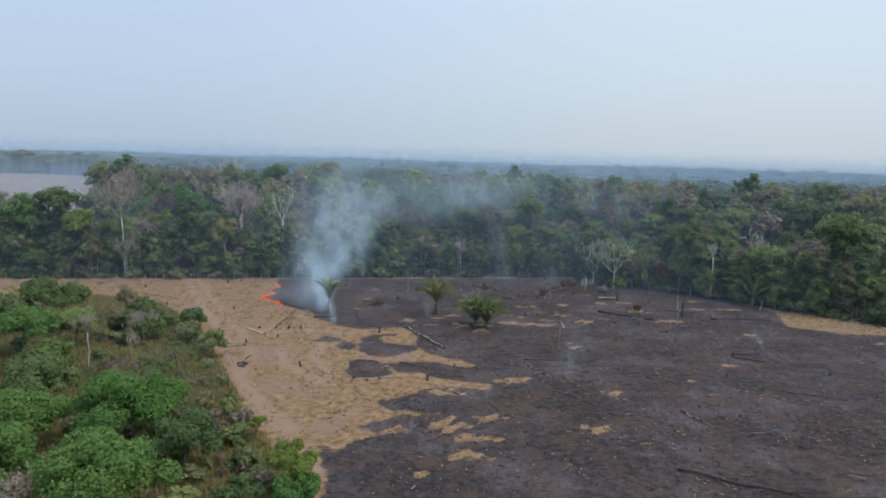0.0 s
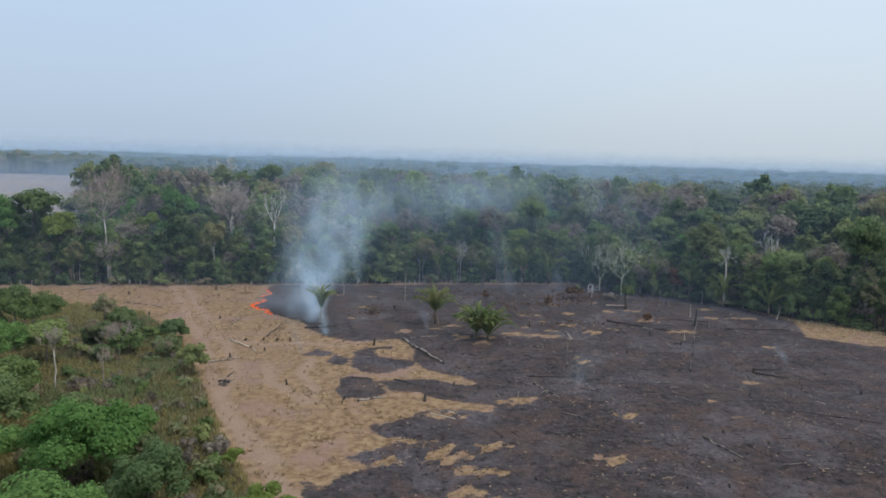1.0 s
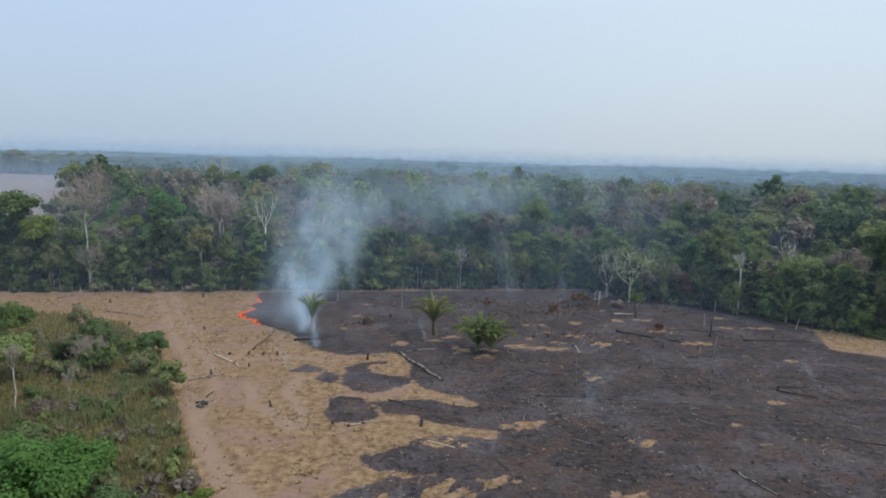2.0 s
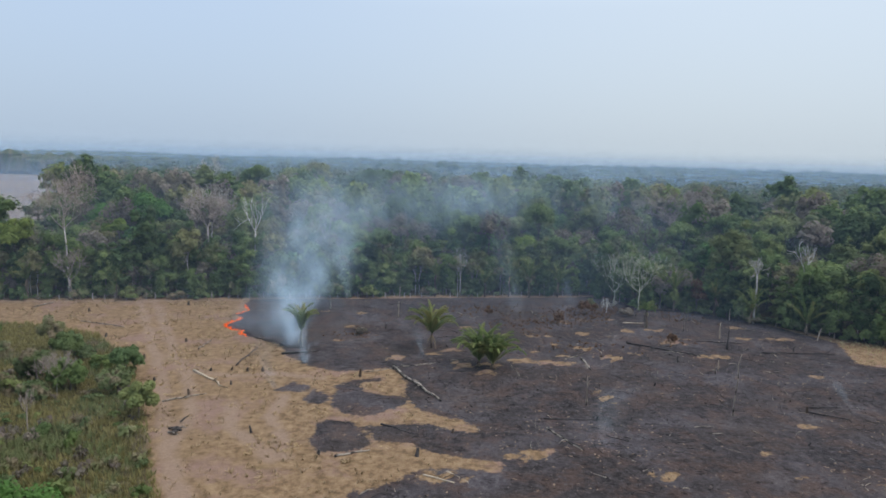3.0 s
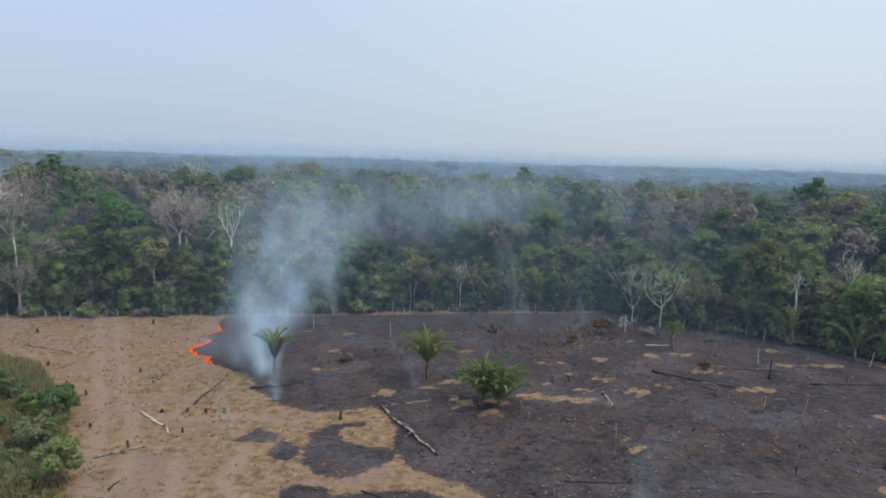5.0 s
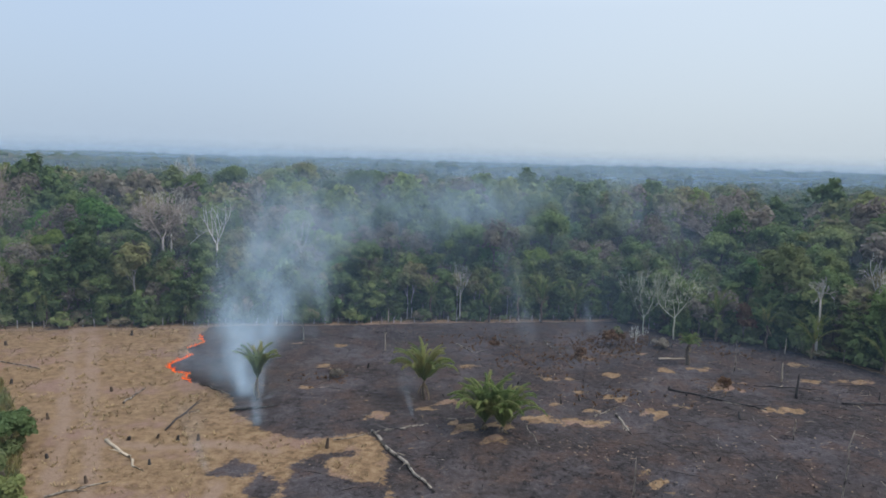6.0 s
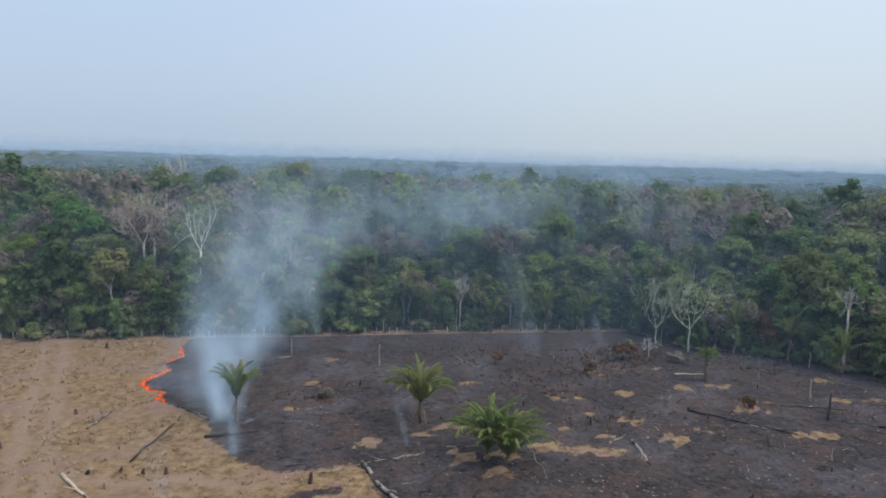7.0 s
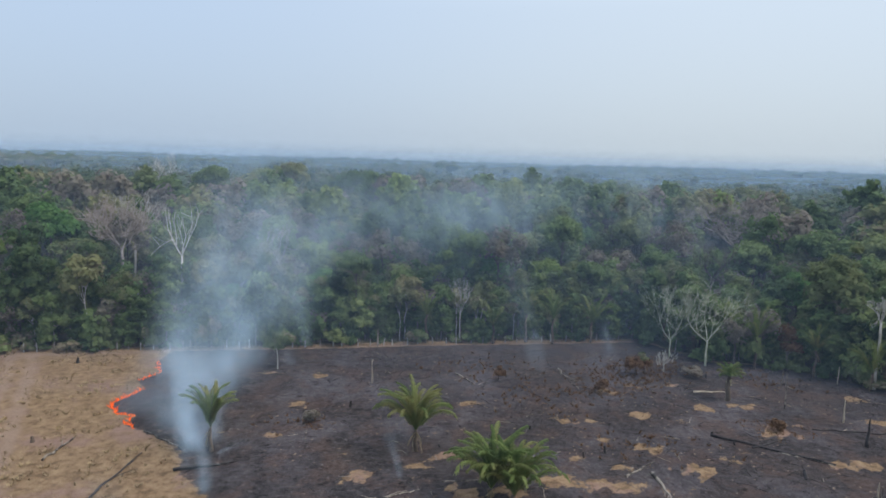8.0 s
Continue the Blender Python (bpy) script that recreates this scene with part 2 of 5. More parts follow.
def thing(name, label, category, group="", kind="", m=None):
    ob = new(name)
    ob.empty_display_size = 0.3
    if m:
        ob.matrix_basis = m
    return tagged(ob, label, category, group, kind)


class Shape:
    """Vertices and faces gathered for one mesh."""

    def __init__(self):
        self.v, self.f = [], []

    def tube(self, path, radii, sides=6, cap=True):
        start = len(self.v)
        for i, p in enumerate(path):
            p = Vector(p)
            d = Vector(path[min(i + 1, len(path) - 1)]) - Vector(path[max(i - 1, 0)])
            d = d.normalized() if d.length else Vector((0, 0, 1))
            side = d.orthogonal().normalized()
            up = d.cross(side)
            for k in range(sides):
                a = 2 * math.pi * k / sides
                self.v.append(p + (side * math.cos(a) + up * math.sin(a)) * radii[i])
        for i in range(len(path) - 1):
            for k in range(sides):
                a, b = start + i * sides + k, start + i * sides + (k + 1) % sides
                self.f.append((a, b, b + sides, a + sides))
        if cap:
            self.f.append(tuple(range(start + sides - 1, start - 1, -1)))
            end = start + (len(path) - 1) * sides
            self.f.append(tuple(range(end, end + sides)))

    def add(self, verts, faces):
        k = len(self.v)
        self.v.extend(verts)
        self.f.extend(tuple(i + k for i in f) for f in faces)

    def leaves(self, centres, normals, sizes, rng):
        """Ragged leaf clumps, four-cornered, each tilted its own way."""
        c, nrm = np.asarray(centres, float), np.asarray(normals, float)
        n = len(c)
        if not n:
            return
        nrm = nrm + rng.normal(0, 0.36, (n, 3))
        nrm /= np.linalg.norm(nrm, axis=1)[:, None] + 1e-9
        a = np.cross(nrm, rng.normal(0, 1, (n, 3)))
        a /= np.linalg.norm(a, axis=1)[:, None] + 1e-9
        b = np.cross(nrm, a)
        s = np.asarray(sizes, float)[:, None]
        k = len(self.v)
        q = np.stack([c + a * s * rng.uniform(0.35, 0.75, (n, 1)), c + b * s * rng.uniform(0.25, 0.6, (n, 1)) + nrm * s * 0.12,
                      c - a * s * rng.uniform(0.35, 0.75, (n, 1)), c - b * s * rng.uniform(0.25, 0.6, (n, 1)) - nrm * s * 0.12], 1)
        self.v.extend(map(tuple, q.reshape(-1, 3)))
        self.f.extend((k + 4 * i, k + 4 * i + 1, k + 4 * i + 2, k + 4 * i + 3) for i in range(n))

    def made(self, name, material, parent=None, label="", smooth=False, m=None):
        return solid(name, self.v, self.f, material, parent, label, smooth, m)


def ico(level):
    bm = bmesh.new()
    bmesh.ops.create_icosphere(bm, subdivisions=level, radius=1.0)
    v = np.array([x.co[:] for x in bm.verts])
    f = [tuple(x.index for x in p.verts) for p in bm.faces]
    bm.free()
    return v, f


ICO1, ICO2 = ico(1), ico(2)


def sphere_dirs(n, rng, low=-1.0):
    z = rng.uniform(low, 1, n)
    a = rng.uniform(0, 2 * math.pi, n)
    r = np.sqrt(1 - z * z)
    return np.stack([r * np.cos(a), r * np.sin(a), z], 1)


def crown_shape(rng, centre, rx, rz, blobs, count, size, low=-0.25, core=0.78, ball=0.40):
    """A crown of leafy boughs: dark inner masses, and leaf clumps over each of them."""
    s = Shape()
    d = sphere_dirs(blobs, rng, low)
    reach = rng.uniform(0.35, 0.95, (blobs, 1))
    cs = np.asarray(centre) + d * reach * np.array([rx, rx, rz])
    rs = rng.uniform(0.5, 1.25, blobs) * ball * (rx * rx * rz) ** (1 / 3)
    cs = np.vstack([cs, [centre]])
    rs = np.append(rs, 0.5 * min(rx, rz))
    v, f = ICO1
    for c, r in zip(cs, rs):
        s.add([tuple(p) for p in c + v * r * core * rng.uniform(0.8, 1.12, (len(v), 1)) * np.array([1, 1, 0.85])], f)
    w = rs ** 2 / (rs ** 2).sum()
    pick = rng.choice(len(rs), count * 2, p=w)
    dirs = sphere_dirs(count * 2, rng, -0.55)
    pts = cs[pick] + dirs * rs[pick][:, None] * rng.uniform(0.82, 1.12, (count * 2, 1)) * np.array([1, 1, 0.9])
    gap = np.linalg.norm(pts[:, None, :] - cs[None], axis=2) / rs[None]
    gap[np.arange(len(pts)), pick] = 9
    keep = np.where(gap.min(1) > 0.75)[0][:count]
    s.leaves(pts[keep], dirs[keep] + np.array([0, 0, 0.4]), rng.uniform(0.6, 1.4, len(keep)) * size, rng)
    return s, cs, rs


def trunk_shape(rng, height, radius, boughs, lean=0.05):
    s = Shape()
    n = 6
    path = [(rng.normal(0, lean) * i * 0.5, rng.normal(0, lean) * i * 0.5, height * i / (n - 1)) for i in range(n)]
    path[0] = (0, 0, -0.4)
    s.tube(path, [radius * (1.5 if i == 0 else 1 - 0.6 * i / (n - 1)) for i in range(n)], 7)
    for c in boughs:
        k = rng.uniform(0.55, 0.95)
        a = Vector(path[n - 1]) * k
        b = Vector(c)
        mid = a.lerp(b, 0.5) + Vector((0, 0, -0.08 * (b - a).length))
        s.tube([a, mid, b], [radius * 0.45, radius * 0.28, radius * 0.1], 5, False)
    return s


def broadleaf(seed, name, label, category, group, leaf, bark, height, rx, rz, blobs, count, size, low=-0.25, ball=0.40, radius=0.25, core=0.72):
    """A leafy tree > trunk with limbs, crown; at the origin."""
    rng = np.random.default_rng(seed)
    ob = thing(name, label, category, group)
    cz = height - rz
    s, cs, rs = crown_shape(rng, (0, 0, cz), rx, rz, blobs, count, size, low, core, ball)
    trunk_shape(rng, cz, radius, cs[:min(7, len(cs) - 1)]).made("trunk", bark, ob, smooth=True)
    s.made("crown", leaf, ob)
    return ob


def bare_tree(seed, name, label, category, bark, height, fork, spread, radius, levels=5, group="", twig=0.02, up=0.35, arms=3, twigs=None):
    """A leafless tree > trunk, branches down to the twigs."""
    rng = np.random.default_rng(seed)
    ob = thing(name, label, category, group)
    t = Shape()
    bend = rng.normal(0, 0.012 * fork, (5, 2))
    path = [(bend[i][0] * (i > 0), bend[i][1] * (i > 0), -0.3 + (fork + 0.3) * i / 4) for i in range(5)]
    t.tube(path, [radius * (1.4, 1.0, 0.92, 0.85, 0.75)[i] for i in range(5)], 8)
    t.made("trunk", bark, ob, smooth=True)
    b = Shape()

    def grow(p, d, length, r, level):
        q = p + d * length * 0.55 + Vector(rng.normal(0, 0.06, 3)) * length
        e = q + (d + Vector(rng.normal(0, 0.2, 3)) + Vector((0, 0, up * 0.4))).normalized() * length * 0.5
        b.tube([p, q, e], [r, r * 0.8, r * 0.6], 5 if level > 2 else 3, False)
        if level <= 0:
            return
        for k in range(arms if level > 1 else 3):
            nd = (d * 0.75 + Vector(rng.normal(0, 0.62, 3)) + Vector((0, 0, up))).normalized()
            nd = Vector((nd.x * spread, nd.y * spread, nd.z)).normalized()
            grow(e if k else q, nd, length * rng.uniform(0.62, 0.85), max(twig, r * 0.58), level - 1)

    first = (height - fork) * 0.36
    for k in range(4):
        a = 2 * math.pi * (k + rng.uniform(-0.2, 0.2)) / 4
        d = Vector((math.cos(a) * spread, math.sin(a) * spread, rng.uniform(0.9, 1.5))).normalized()
        grow(Vector(path[4]) - Vector((0, 0, 0.1 * k)), d, first, radius * 0.42, levels - 1)
    b.made("crown", twigs or bark, ob, "leafless crown of bare branches")
    return ob


def frond_mesh(rng, length, width, droop, leaflets=26, pitch=0.9):
    """One feathered palm leaf that rises along +x and arches over."""
    s = Shape()
    pts = []
    p, ang = Vector((0, 0, 0)), pitch
    n = 12
    for i in range(n):
        pts.append(p.copy())
        ang -= droop * 2.6 / n * ((i + 0.5) / n) ** 1.6
        p = p + Vector((math.cos(ang), 0, math.sin(ang))) * length / (n - 1)
    s.tube(pts, [0.07 * (1 - 0.85 * i / (n - 1)) for i in range(n)], 4, False)
    for i in range(leaflets):
        u = 0.12 + 0.88 * i / (leaflets - 1)
        k = min(int(u * (n - 1)), n - 2)
        base = pts[k].lerp(pts[k + 1], u * (n - 1) - k)
        along = (pts[k + 1] - pts[k]).normalized()
        w = 1.55 * width * max(0.1, math.sin(math.pi * (0.2 + 0.72 * u)) ** 0.6) * rng.uniform(0.8, 1.12)
        for side in (-1, 1):
            if rng.random() < 0.07:
                continue
            out = (Vector((0, side * rng.uniform(0.75, 1.0), 0)) + along * rng.uniform(0.9, 1.5) + Vector((0, 0, rng.uniform(-0.2, 0.25)))).normalized()
            midp = base + out * w * 0.5 + Vector((0, 0, -0.02 * w))
            tip = base + out * w * 0.92 + Vector((0, 0, -rng.uniform(0.4, 0.85) * w))
            h = along * 0.031 * length / 4
            s.add([base - h, base + h, midp + h * 0.95, tip, midp - h * 0.95], [(0, 1, 2, 4), (4, 2, 3)])
    return s


def palm(seed, m, label, trunk_h, trunk_r, fronds, length, pitch=(0.7, 1.4), droop=(0.9, 1.7), dead=3, width=0.75, group="", leaflets=74):
    """A feather palm > trunk, each frond, each withered frond."""
    rng = np.random.default_rng(seed)
    ob = thing("palm_tree", label, "palm", group, m=m)
    t = Shape()
    path = [(0.12 * math.sin(i), 0.1 * math.cos(i * 1.3), -0.3 + (trunk_h + 0.3) * i / 7) for i in range(8)]
    t.tube(path, [trunk_r * (1.25 - 0.06 * i + 0.12 * (i % 2)) for i in range(8)], 9)
    t.made("trunk", M_TRUNK, ob, smooth=True)
    top = Vector(path[-1])
    for i in range(fronds):
        a = 360 * i / fronds * 2.618 + rng.uniform(-12, 12)
        k = i / max(1, fronds - 1)
        f = frond_mesh(rng, length * rng.uniform(0.85, 1.1), width, rng.uniform(*droop) * (1.1 - 0.35 * k), leaflets, pitch[0] + (pitch[1] - pitch[0]) * k + rng.uniform(-0.1, 0.1))
        f.made("frond", M_FROND, ob, m=pose(*top, 0, 0, a) @ pose(0, 0, 0, rng.uniform(-13, 13)))
    for i in range(dead):
        f = frond_mesh(rng, length * rng.uniform(0.22, 0.5), width * 0.5, 0.7, 26, rng.uniform(-1.35, -0.7))
        f.made("withered_frond", M_FROND_DRY, ob, "withered straw-coloured frond", m=pose(*top, 0, 0, rng.uniform(0, 360)) @ pose(0, 0, -0.25))
    return ob


# ---- ground ----
def inside_distance(px, py, poly):
    """Metres inside (+) or outside (-) of a closed outline, for arrays of places."""
    best = np.full(px.shape, 1e9)
    odd = np.zeros(px.shape, bool)
    for (ax, ay), (bx, by) in zip(poly, poly[1:] + poly[:1]):
        dx, dy = bx - ax, by - ay
        u = np.clip(((px - ax) * dx + (py - ay) * dy) / (dx * dx + dy * dy + 1e-9), 0, 1)
        best = np.minimum(best, np.hypot(px - ax - u * dx, py - ay - u * dy))
        cross = ((ay > py) != (by > py)) & (px < (bx - ax) * (py - ay) / (by - ay + 1e-9) + ax)
        odd ^= cross
    return np.where(odd, best, -best)


def line_distance(px, py, pts):
    best = np.full(px.shape, 1e9)
    for (ax, ay), (bx, by) in zip(pts, pts[1:]):
        dx, dy = bx - ax, by - ay
        u = np.clip(((px - ax) * dx + (py - ay) * dy) / (dx * dx + dy * dy), 0, 1)
        best = np.minimum(best, np.hypot(px - ax - u * dx, py - ay - u * dy))
    return best


# the fire's edge, from the fence down to the near corner of the burn
FIRE_EDGE = [(-50, 197), (-50, 190), (-47, 184.4), (-48.9, 180), (-46, 176.4), (-48, 169.7), (-45.5, 166.2), (-42.2, 165.9), (-42.2, 162.5), (-38.8, 160.5),
             (-34.6, 157.7), (-31.3, 155.1), (-29.9, 150), (-27, 147.5), (-24.4, 144)]
BURN_EDGE = [(-19, 141), (-14, 141.5), (-9.3, 143.8), (-6.5, 139.8), (-5.2, 136), (-5.4, 131.8), (-3.6, 126), (-2, 123.6), (1, 122), (4, 120.4), (6.5, 117.5),
             (5, 116.2), (2, 117), (-1, 119), (-5, 118.4), (-10.2, 117.5), (-8, 112.4), (-3.6, 112.3), (-0.9, 109.8), (2.6, 108.6), (8.8, 107),
             (8.4, 104.5), (3.1, 105.5), (-1.8, 104.7), (-5.5, 101.2), (-8.1, 99.1), (-10.3, 100), (-8.7, 96), (-5.5, 94.5), (-6.2, 92.7),
             (-9.8, 90.3), (-11.6, 88.1), (-8, 86.9), (-9.2, 85.3), (-11.7, 83.3), (-12.9, 80.2), (-15, 82.4), (-16, 83)]
BURN_REST = [(-13, 74), (-11, 60), (-10, 0), (-10, -60), (240, -60), (240, 110), (112, 144), (103, 149.4), (93, 149), (83, 154.5), (88, 170), (80, 186.5), (69, 198), (54, 200),
             (45, 213), (5, 206.8), (-20, 202)]
ISLANDS = [[(-16.4, 124.5), (-16.6, 132), (-17.3, 133.2), (-14.7, 136.5), (-9.2, 138.2), (-10.4, 136), (-13.3, 135.3), (-12.3, 131.8), (-8.7, 129.8), (-5.4, 130.1),
            (-4.6, 126.4), (-7.2, 123.4), (-10.4, 120.6), (-13.5, 121.8)],
           [(-16.8, 111.7), (-17, 118), (-15.4, 119.4), (-11.8, 118.8), (-9.9, 115.2), (-8.6, 111.9), (-9.2, 110), (-11.9, 109.1), (-15, 108.9)],
           [(-20.9, 126.2), (-20.2, 131.8), (-17, 128.6), (-17, 126), (-18.6, 124.8)],
           [(-26.6, 130), (-24.4, 135), (-20.5, 132.3), (-21.7, 129.9)]]
# unburnt islets in the char: x, y, half width, half depth
ISLETS_FAR = [(43, 175, 1.5, 1.8), (49.7, 176.4, 2.3, 1.2), (50.1, 166, 1.9, 2.2), (34, 154, 2.0, 2.0), (55.5, 156.6, 3, 1.5), (30, 160, 1.7, 1.5),
              (32, 171.5, 1.7, 1.8), (22.8, 149, 3.4, 1.4), (39.5, 157.4, 0.9, 0.9), (70.6, 181.7, 2, 1.4), (29, 181.5, 1.4, 1.5), (68.4, 171.5, 2.6, 1),
              (2.4, 155.8, 1.9, 1.2), (4.2, 146.3, 2, 2), (15.4, 150, 2.6, 1.5), (-7.7, 150.6, 1.2, 1.3), (-9.2, 148.8, 1.2, 1), (6.4, 174.7, 1.9, 1),
              (-20.6, 171.7, 1.2, 1.4), (-20, 185.4, 1.5, 1.2), (19.6, 168.6, 1.3, 1.3),
              (-1.4, 152.8, 1.4, 0.8), (9.9, 147.0, 2.2, 1.0), (24.3, 162.5, 1.1, 0.7), (24.2, 168.7, 0.9, 0.7), (53.1, 169.0, 1.7, 0.9), (19.2, 156.3, 1.1, 0.7), (24.4, 154.0, 1.3, 0.7), (-28.3, 186.1, 1.4, 0.7),
              (-21.4, 160.7, 1.2, 0.7), (41.6, 185.6, 1.4, 0.7), (34.5, 184.7, 1.1, 0.7)]
ISLETS_NEAR = [(0.7, 103.1, 2.6, 1.3), (1.2, 90.1, 2.6, 2.6), (5, 86, 2.8, 1.4), (7.5, 92.9, 2.3, 1.3), (3.9, 80.5, 2.2, 1.5), (-6, 87.8, 1.7, 1.4),
               (-1.7, 75.1, 1.1, 0.7), (-3.4, 94.1, 2.2, 0.8), (13.5, 110.4, 2.1, 1.3), (10.5, 109, 1.8, 0.9), (27.6, 131.6, 1.3, 1.1), (27, 134.5, 0.8, 0.7), (28.6, 105.4, 1.5, 1.2),
               (22.9, 90.4, 1.9, 1.5), (55.6, 122.1, 1.8, 0.9), (69.9, 145.9, 1.4, 0.9), (44.5, 112.2, 0.7, 0.6), (97, 141.3, 1.7, 0.8), (76.7, 171.8, 2.6, 1.2), (8.5, 142.5, 2.2, 1.3), (19, 149.6, 3.5, 0.9)]
FOREST_EDGE = [(-420, 150), (-150, 180), (-80, 193), (5, 208.5), (44, 214), (52, 200), (66, 197), (78, 186), (90, 172.5), (103, 162.8), (125, 147), (190, 132), (420, 90)]
SCRUB = [(-400, 140), (-110, 160), (-90, 166), (-72, 160), (-55.5, 141), (-42.5, 119), (-33, 101), (-22.5, 82), (-14, 68), (-11, 45), (-12, -40), (-400, -40)]
TRACKS = [[(-78, 192), (-72, 182), (-55, 150), (-46, 134), (-39, 118), (-30, 100), (-22, 87), (-14.5, 76)], [(-74, 192), (-66, 178), (-50, 148), (-41, 132), (-36, 121), (-34, 108), (-26, 95), (-19, 86)],
          [(-44, 139), (-36, 137), (-28, 139), (-20, 137)], [(-31, 124), (-29, 116), (-24, 111), (-20, 106)], [(-24, 128), (-24, 120), (-21, 114), (-19, 107)]]


def ground():
    def axis(lo, hi, step, reach):
        mid = list(np.arange(lo, hi + step / 2, step))
        out, d, x = [], step, hi
        while x < reach:
            d *= 1.22
            x += d
            out.append(x)
        back, d, x = [], step, lo
        while x > -reach:
            d *= 1.22
            x -= d
            back.append(x)
        return np.array(back[::-1] + mid + out)
    xs, ys = axis(-108, 114, 0.9, 4800), axis(60, 212, 0.9, 4800)
    gx, gy = np.meshgrid(xs, ys)
    px, py = gx.ravel(), gy.ravel()
    burn = inside_distance(px, py, FIRE_EDGE + BURN_EDGE + BURN_REST)
    for isl in ISLANDS:
        burn = np.maximum(burn, inside_distance(px, py, isl))
    for x, y, a, b in ISLETS_FAR + ISLETS_NEAR:
        wob = 0.55 * np.sin(px * 1.3 + x * 7) * np.cos(py * 1.1 + y * 5) + 0.35 * np.sin(px * 2.3 - py * 1.7 + x)
        r = np.hypot((px - x) / (a * 0.95), (py - y) / (b * 0.8)) - 1 + wob * 1.2
        burn = np.minimum(burn, r * min(a, b))
    burn = np.clip(burn, -6, 6)
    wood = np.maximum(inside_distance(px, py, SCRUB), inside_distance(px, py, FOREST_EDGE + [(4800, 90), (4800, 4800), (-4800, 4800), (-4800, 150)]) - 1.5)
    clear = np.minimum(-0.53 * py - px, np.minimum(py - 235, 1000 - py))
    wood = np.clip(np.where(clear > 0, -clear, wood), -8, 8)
    track = np.clip(0.85 - np.min([line_distance(px, py, t) for t in TRACKS], 0), -6, 1)
    fence = 0.9 - np.abs(py - (205.2 + 0.175 * px))
    track = np.maximum(track, np.where((px < 46) & (px > -160), fence, -6))
    near = np.exp(-((np.maximum(np.abs(px) - 120, 0) / 200) ** 2))
    pz = [0.22 * noise.noise(Vector((x * 0.05, y * 0.05, 0))) * k + 0.06 * noise.noise(Vector((x * 0.4, y * 0.4, 3))) * k for x, y, k in zip(px, py, near)]
    w, h = len(xs), len(ys)
    faces = [(j * w + i, j * w + i + 1, (j + 1) * w + i + 1, (j + 1) * w + i) for j in range(h - 1) for i in range(w - 1)]
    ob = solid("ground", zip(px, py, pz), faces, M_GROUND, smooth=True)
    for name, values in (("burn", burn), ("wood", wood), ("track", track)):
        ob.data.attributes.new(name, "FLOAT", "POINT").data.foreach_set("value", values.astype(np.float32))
    return tagged(ob, "dry straw-coloured pasture, half of it burnt black with grey ash", "ground", kind="structure")


ground()


def edge_y(x):
    """The forest's front at x."""
    return float(np.interp(x, [p[0] for p in FOREST_EDGE], [p[1] for p in FOREST_EDGE]))


def burnt_at(xs, ys):
    xs, ys = np.asarray(xs, float), np.asarray(ys, float)
    d = inside_distance(xs, ys, FIRE_EDGE + BURN_EDGE + BURN_REST)
    for isl in ISLANDS:
        d = np.maximum(d, inside_distance(xs, ys, isl))
    return d

# ---- forest ----
def at(x, y, scale=1.0, turn=0.0, z=0.0, tall=1.0):
    return pose(x, y, z, 0, 0, turn) @ Matrix.Diagonal((scale, scale, scale * tall, 1))


FOREST = "trees of the forest"
KINDS = [
    (broadleaf(11, "forest_tree", "tall dark green broadleaf tree in the forest", "tree", FOREST, M_LEAF_DARK, M_BARK_SHADED, 25, 5.8, 8.0, 30, 1185, 0.59, -0.7, 0.33), 2.6),
    (broadleaf(12, "forest_tree", "tall dark green tree with a rounded dense crown", "tree", FOREST, M_LEAF_DARK, M_BARK_SHADED, 24, 5.2, 8.5, 27, 1185, 0.58, -0.8, 0.33), 2.0),
    (broadleaf(13, "forest_tree", "tall mid-green broadleaf tree in the forest", "tree", FOREST, M_LEAF_MID, M_BARK_SHADED, 24, 5.6, 8.0, 30, 1185, 0.58, -0.7, 0.33), 4),
    (broadleaf(14, "forest_tree", "mid-green forest tree with a flat spreading crown", "tree", FOREST, M_LEAF_MID, M_BARK_SHADED, 26, 7.0, 4.5, 33, 1157, 0.64, -0.2, 0.33), 2),
    (broadleaf(15, "forest_tree", "olive-green forest tree with thinning leaves", "tree", FOREST, M_LEAF_OLIVE, M_BARK_SHADED, 23, 5.8, 7.0, 27, 1023, 0.64, -0.6, 0.33, core=0.6), 3.6),
    (broadleaf(16, "forest_tree", "brownish forest tree losing its leaves in the dry season", "tree", FOREST, M_LEAF_DRY, M_BARK_SHADED, 24, 5.8, 6.0, 24, 1023, 0.53, -0.4, 0.33, core=0.5), 2.2),
    (broadleaf(17, "forest_tree", "fresh lime-green tree standing out of the forest", "tree", FOREST, M_LEAF_LIME, M_BARK_SHADED, 21, 4.6, 5.0, 21, 969, 0.80, -0.4, 0.33), 0.5),
    (broadleaf(10, "forest_tree", "fresh green broad-crowned tree in the forest", "tree", FOREST, M_LEAF_FRESH, M_BARK_SHADED, 24, 6.2, 6.4, 26, 1150, 0.60, -0.5, 0.33), 1.3),
    (broadleaf(18, "forest_tree", "dark green forest tree with a high broad crown", "tree", FOREST, M_LEAF_DARK, M_BARK_SHADED, 26, 6.6, 5.6, 27, 1157, 0.61, -0.45, 0.33), 1.2),
    (bare_tree(19, "bare_tree", "grey-brown leafless forest tree with a fine twiggy crown", "tree", M_BARK_SHADED, 25, 15, 1.15, 0.3, 5, "leafless trees of the forest", twig=0.045, up=0.45), 1.3),
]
CANOPY = "trees deeper in the forest"
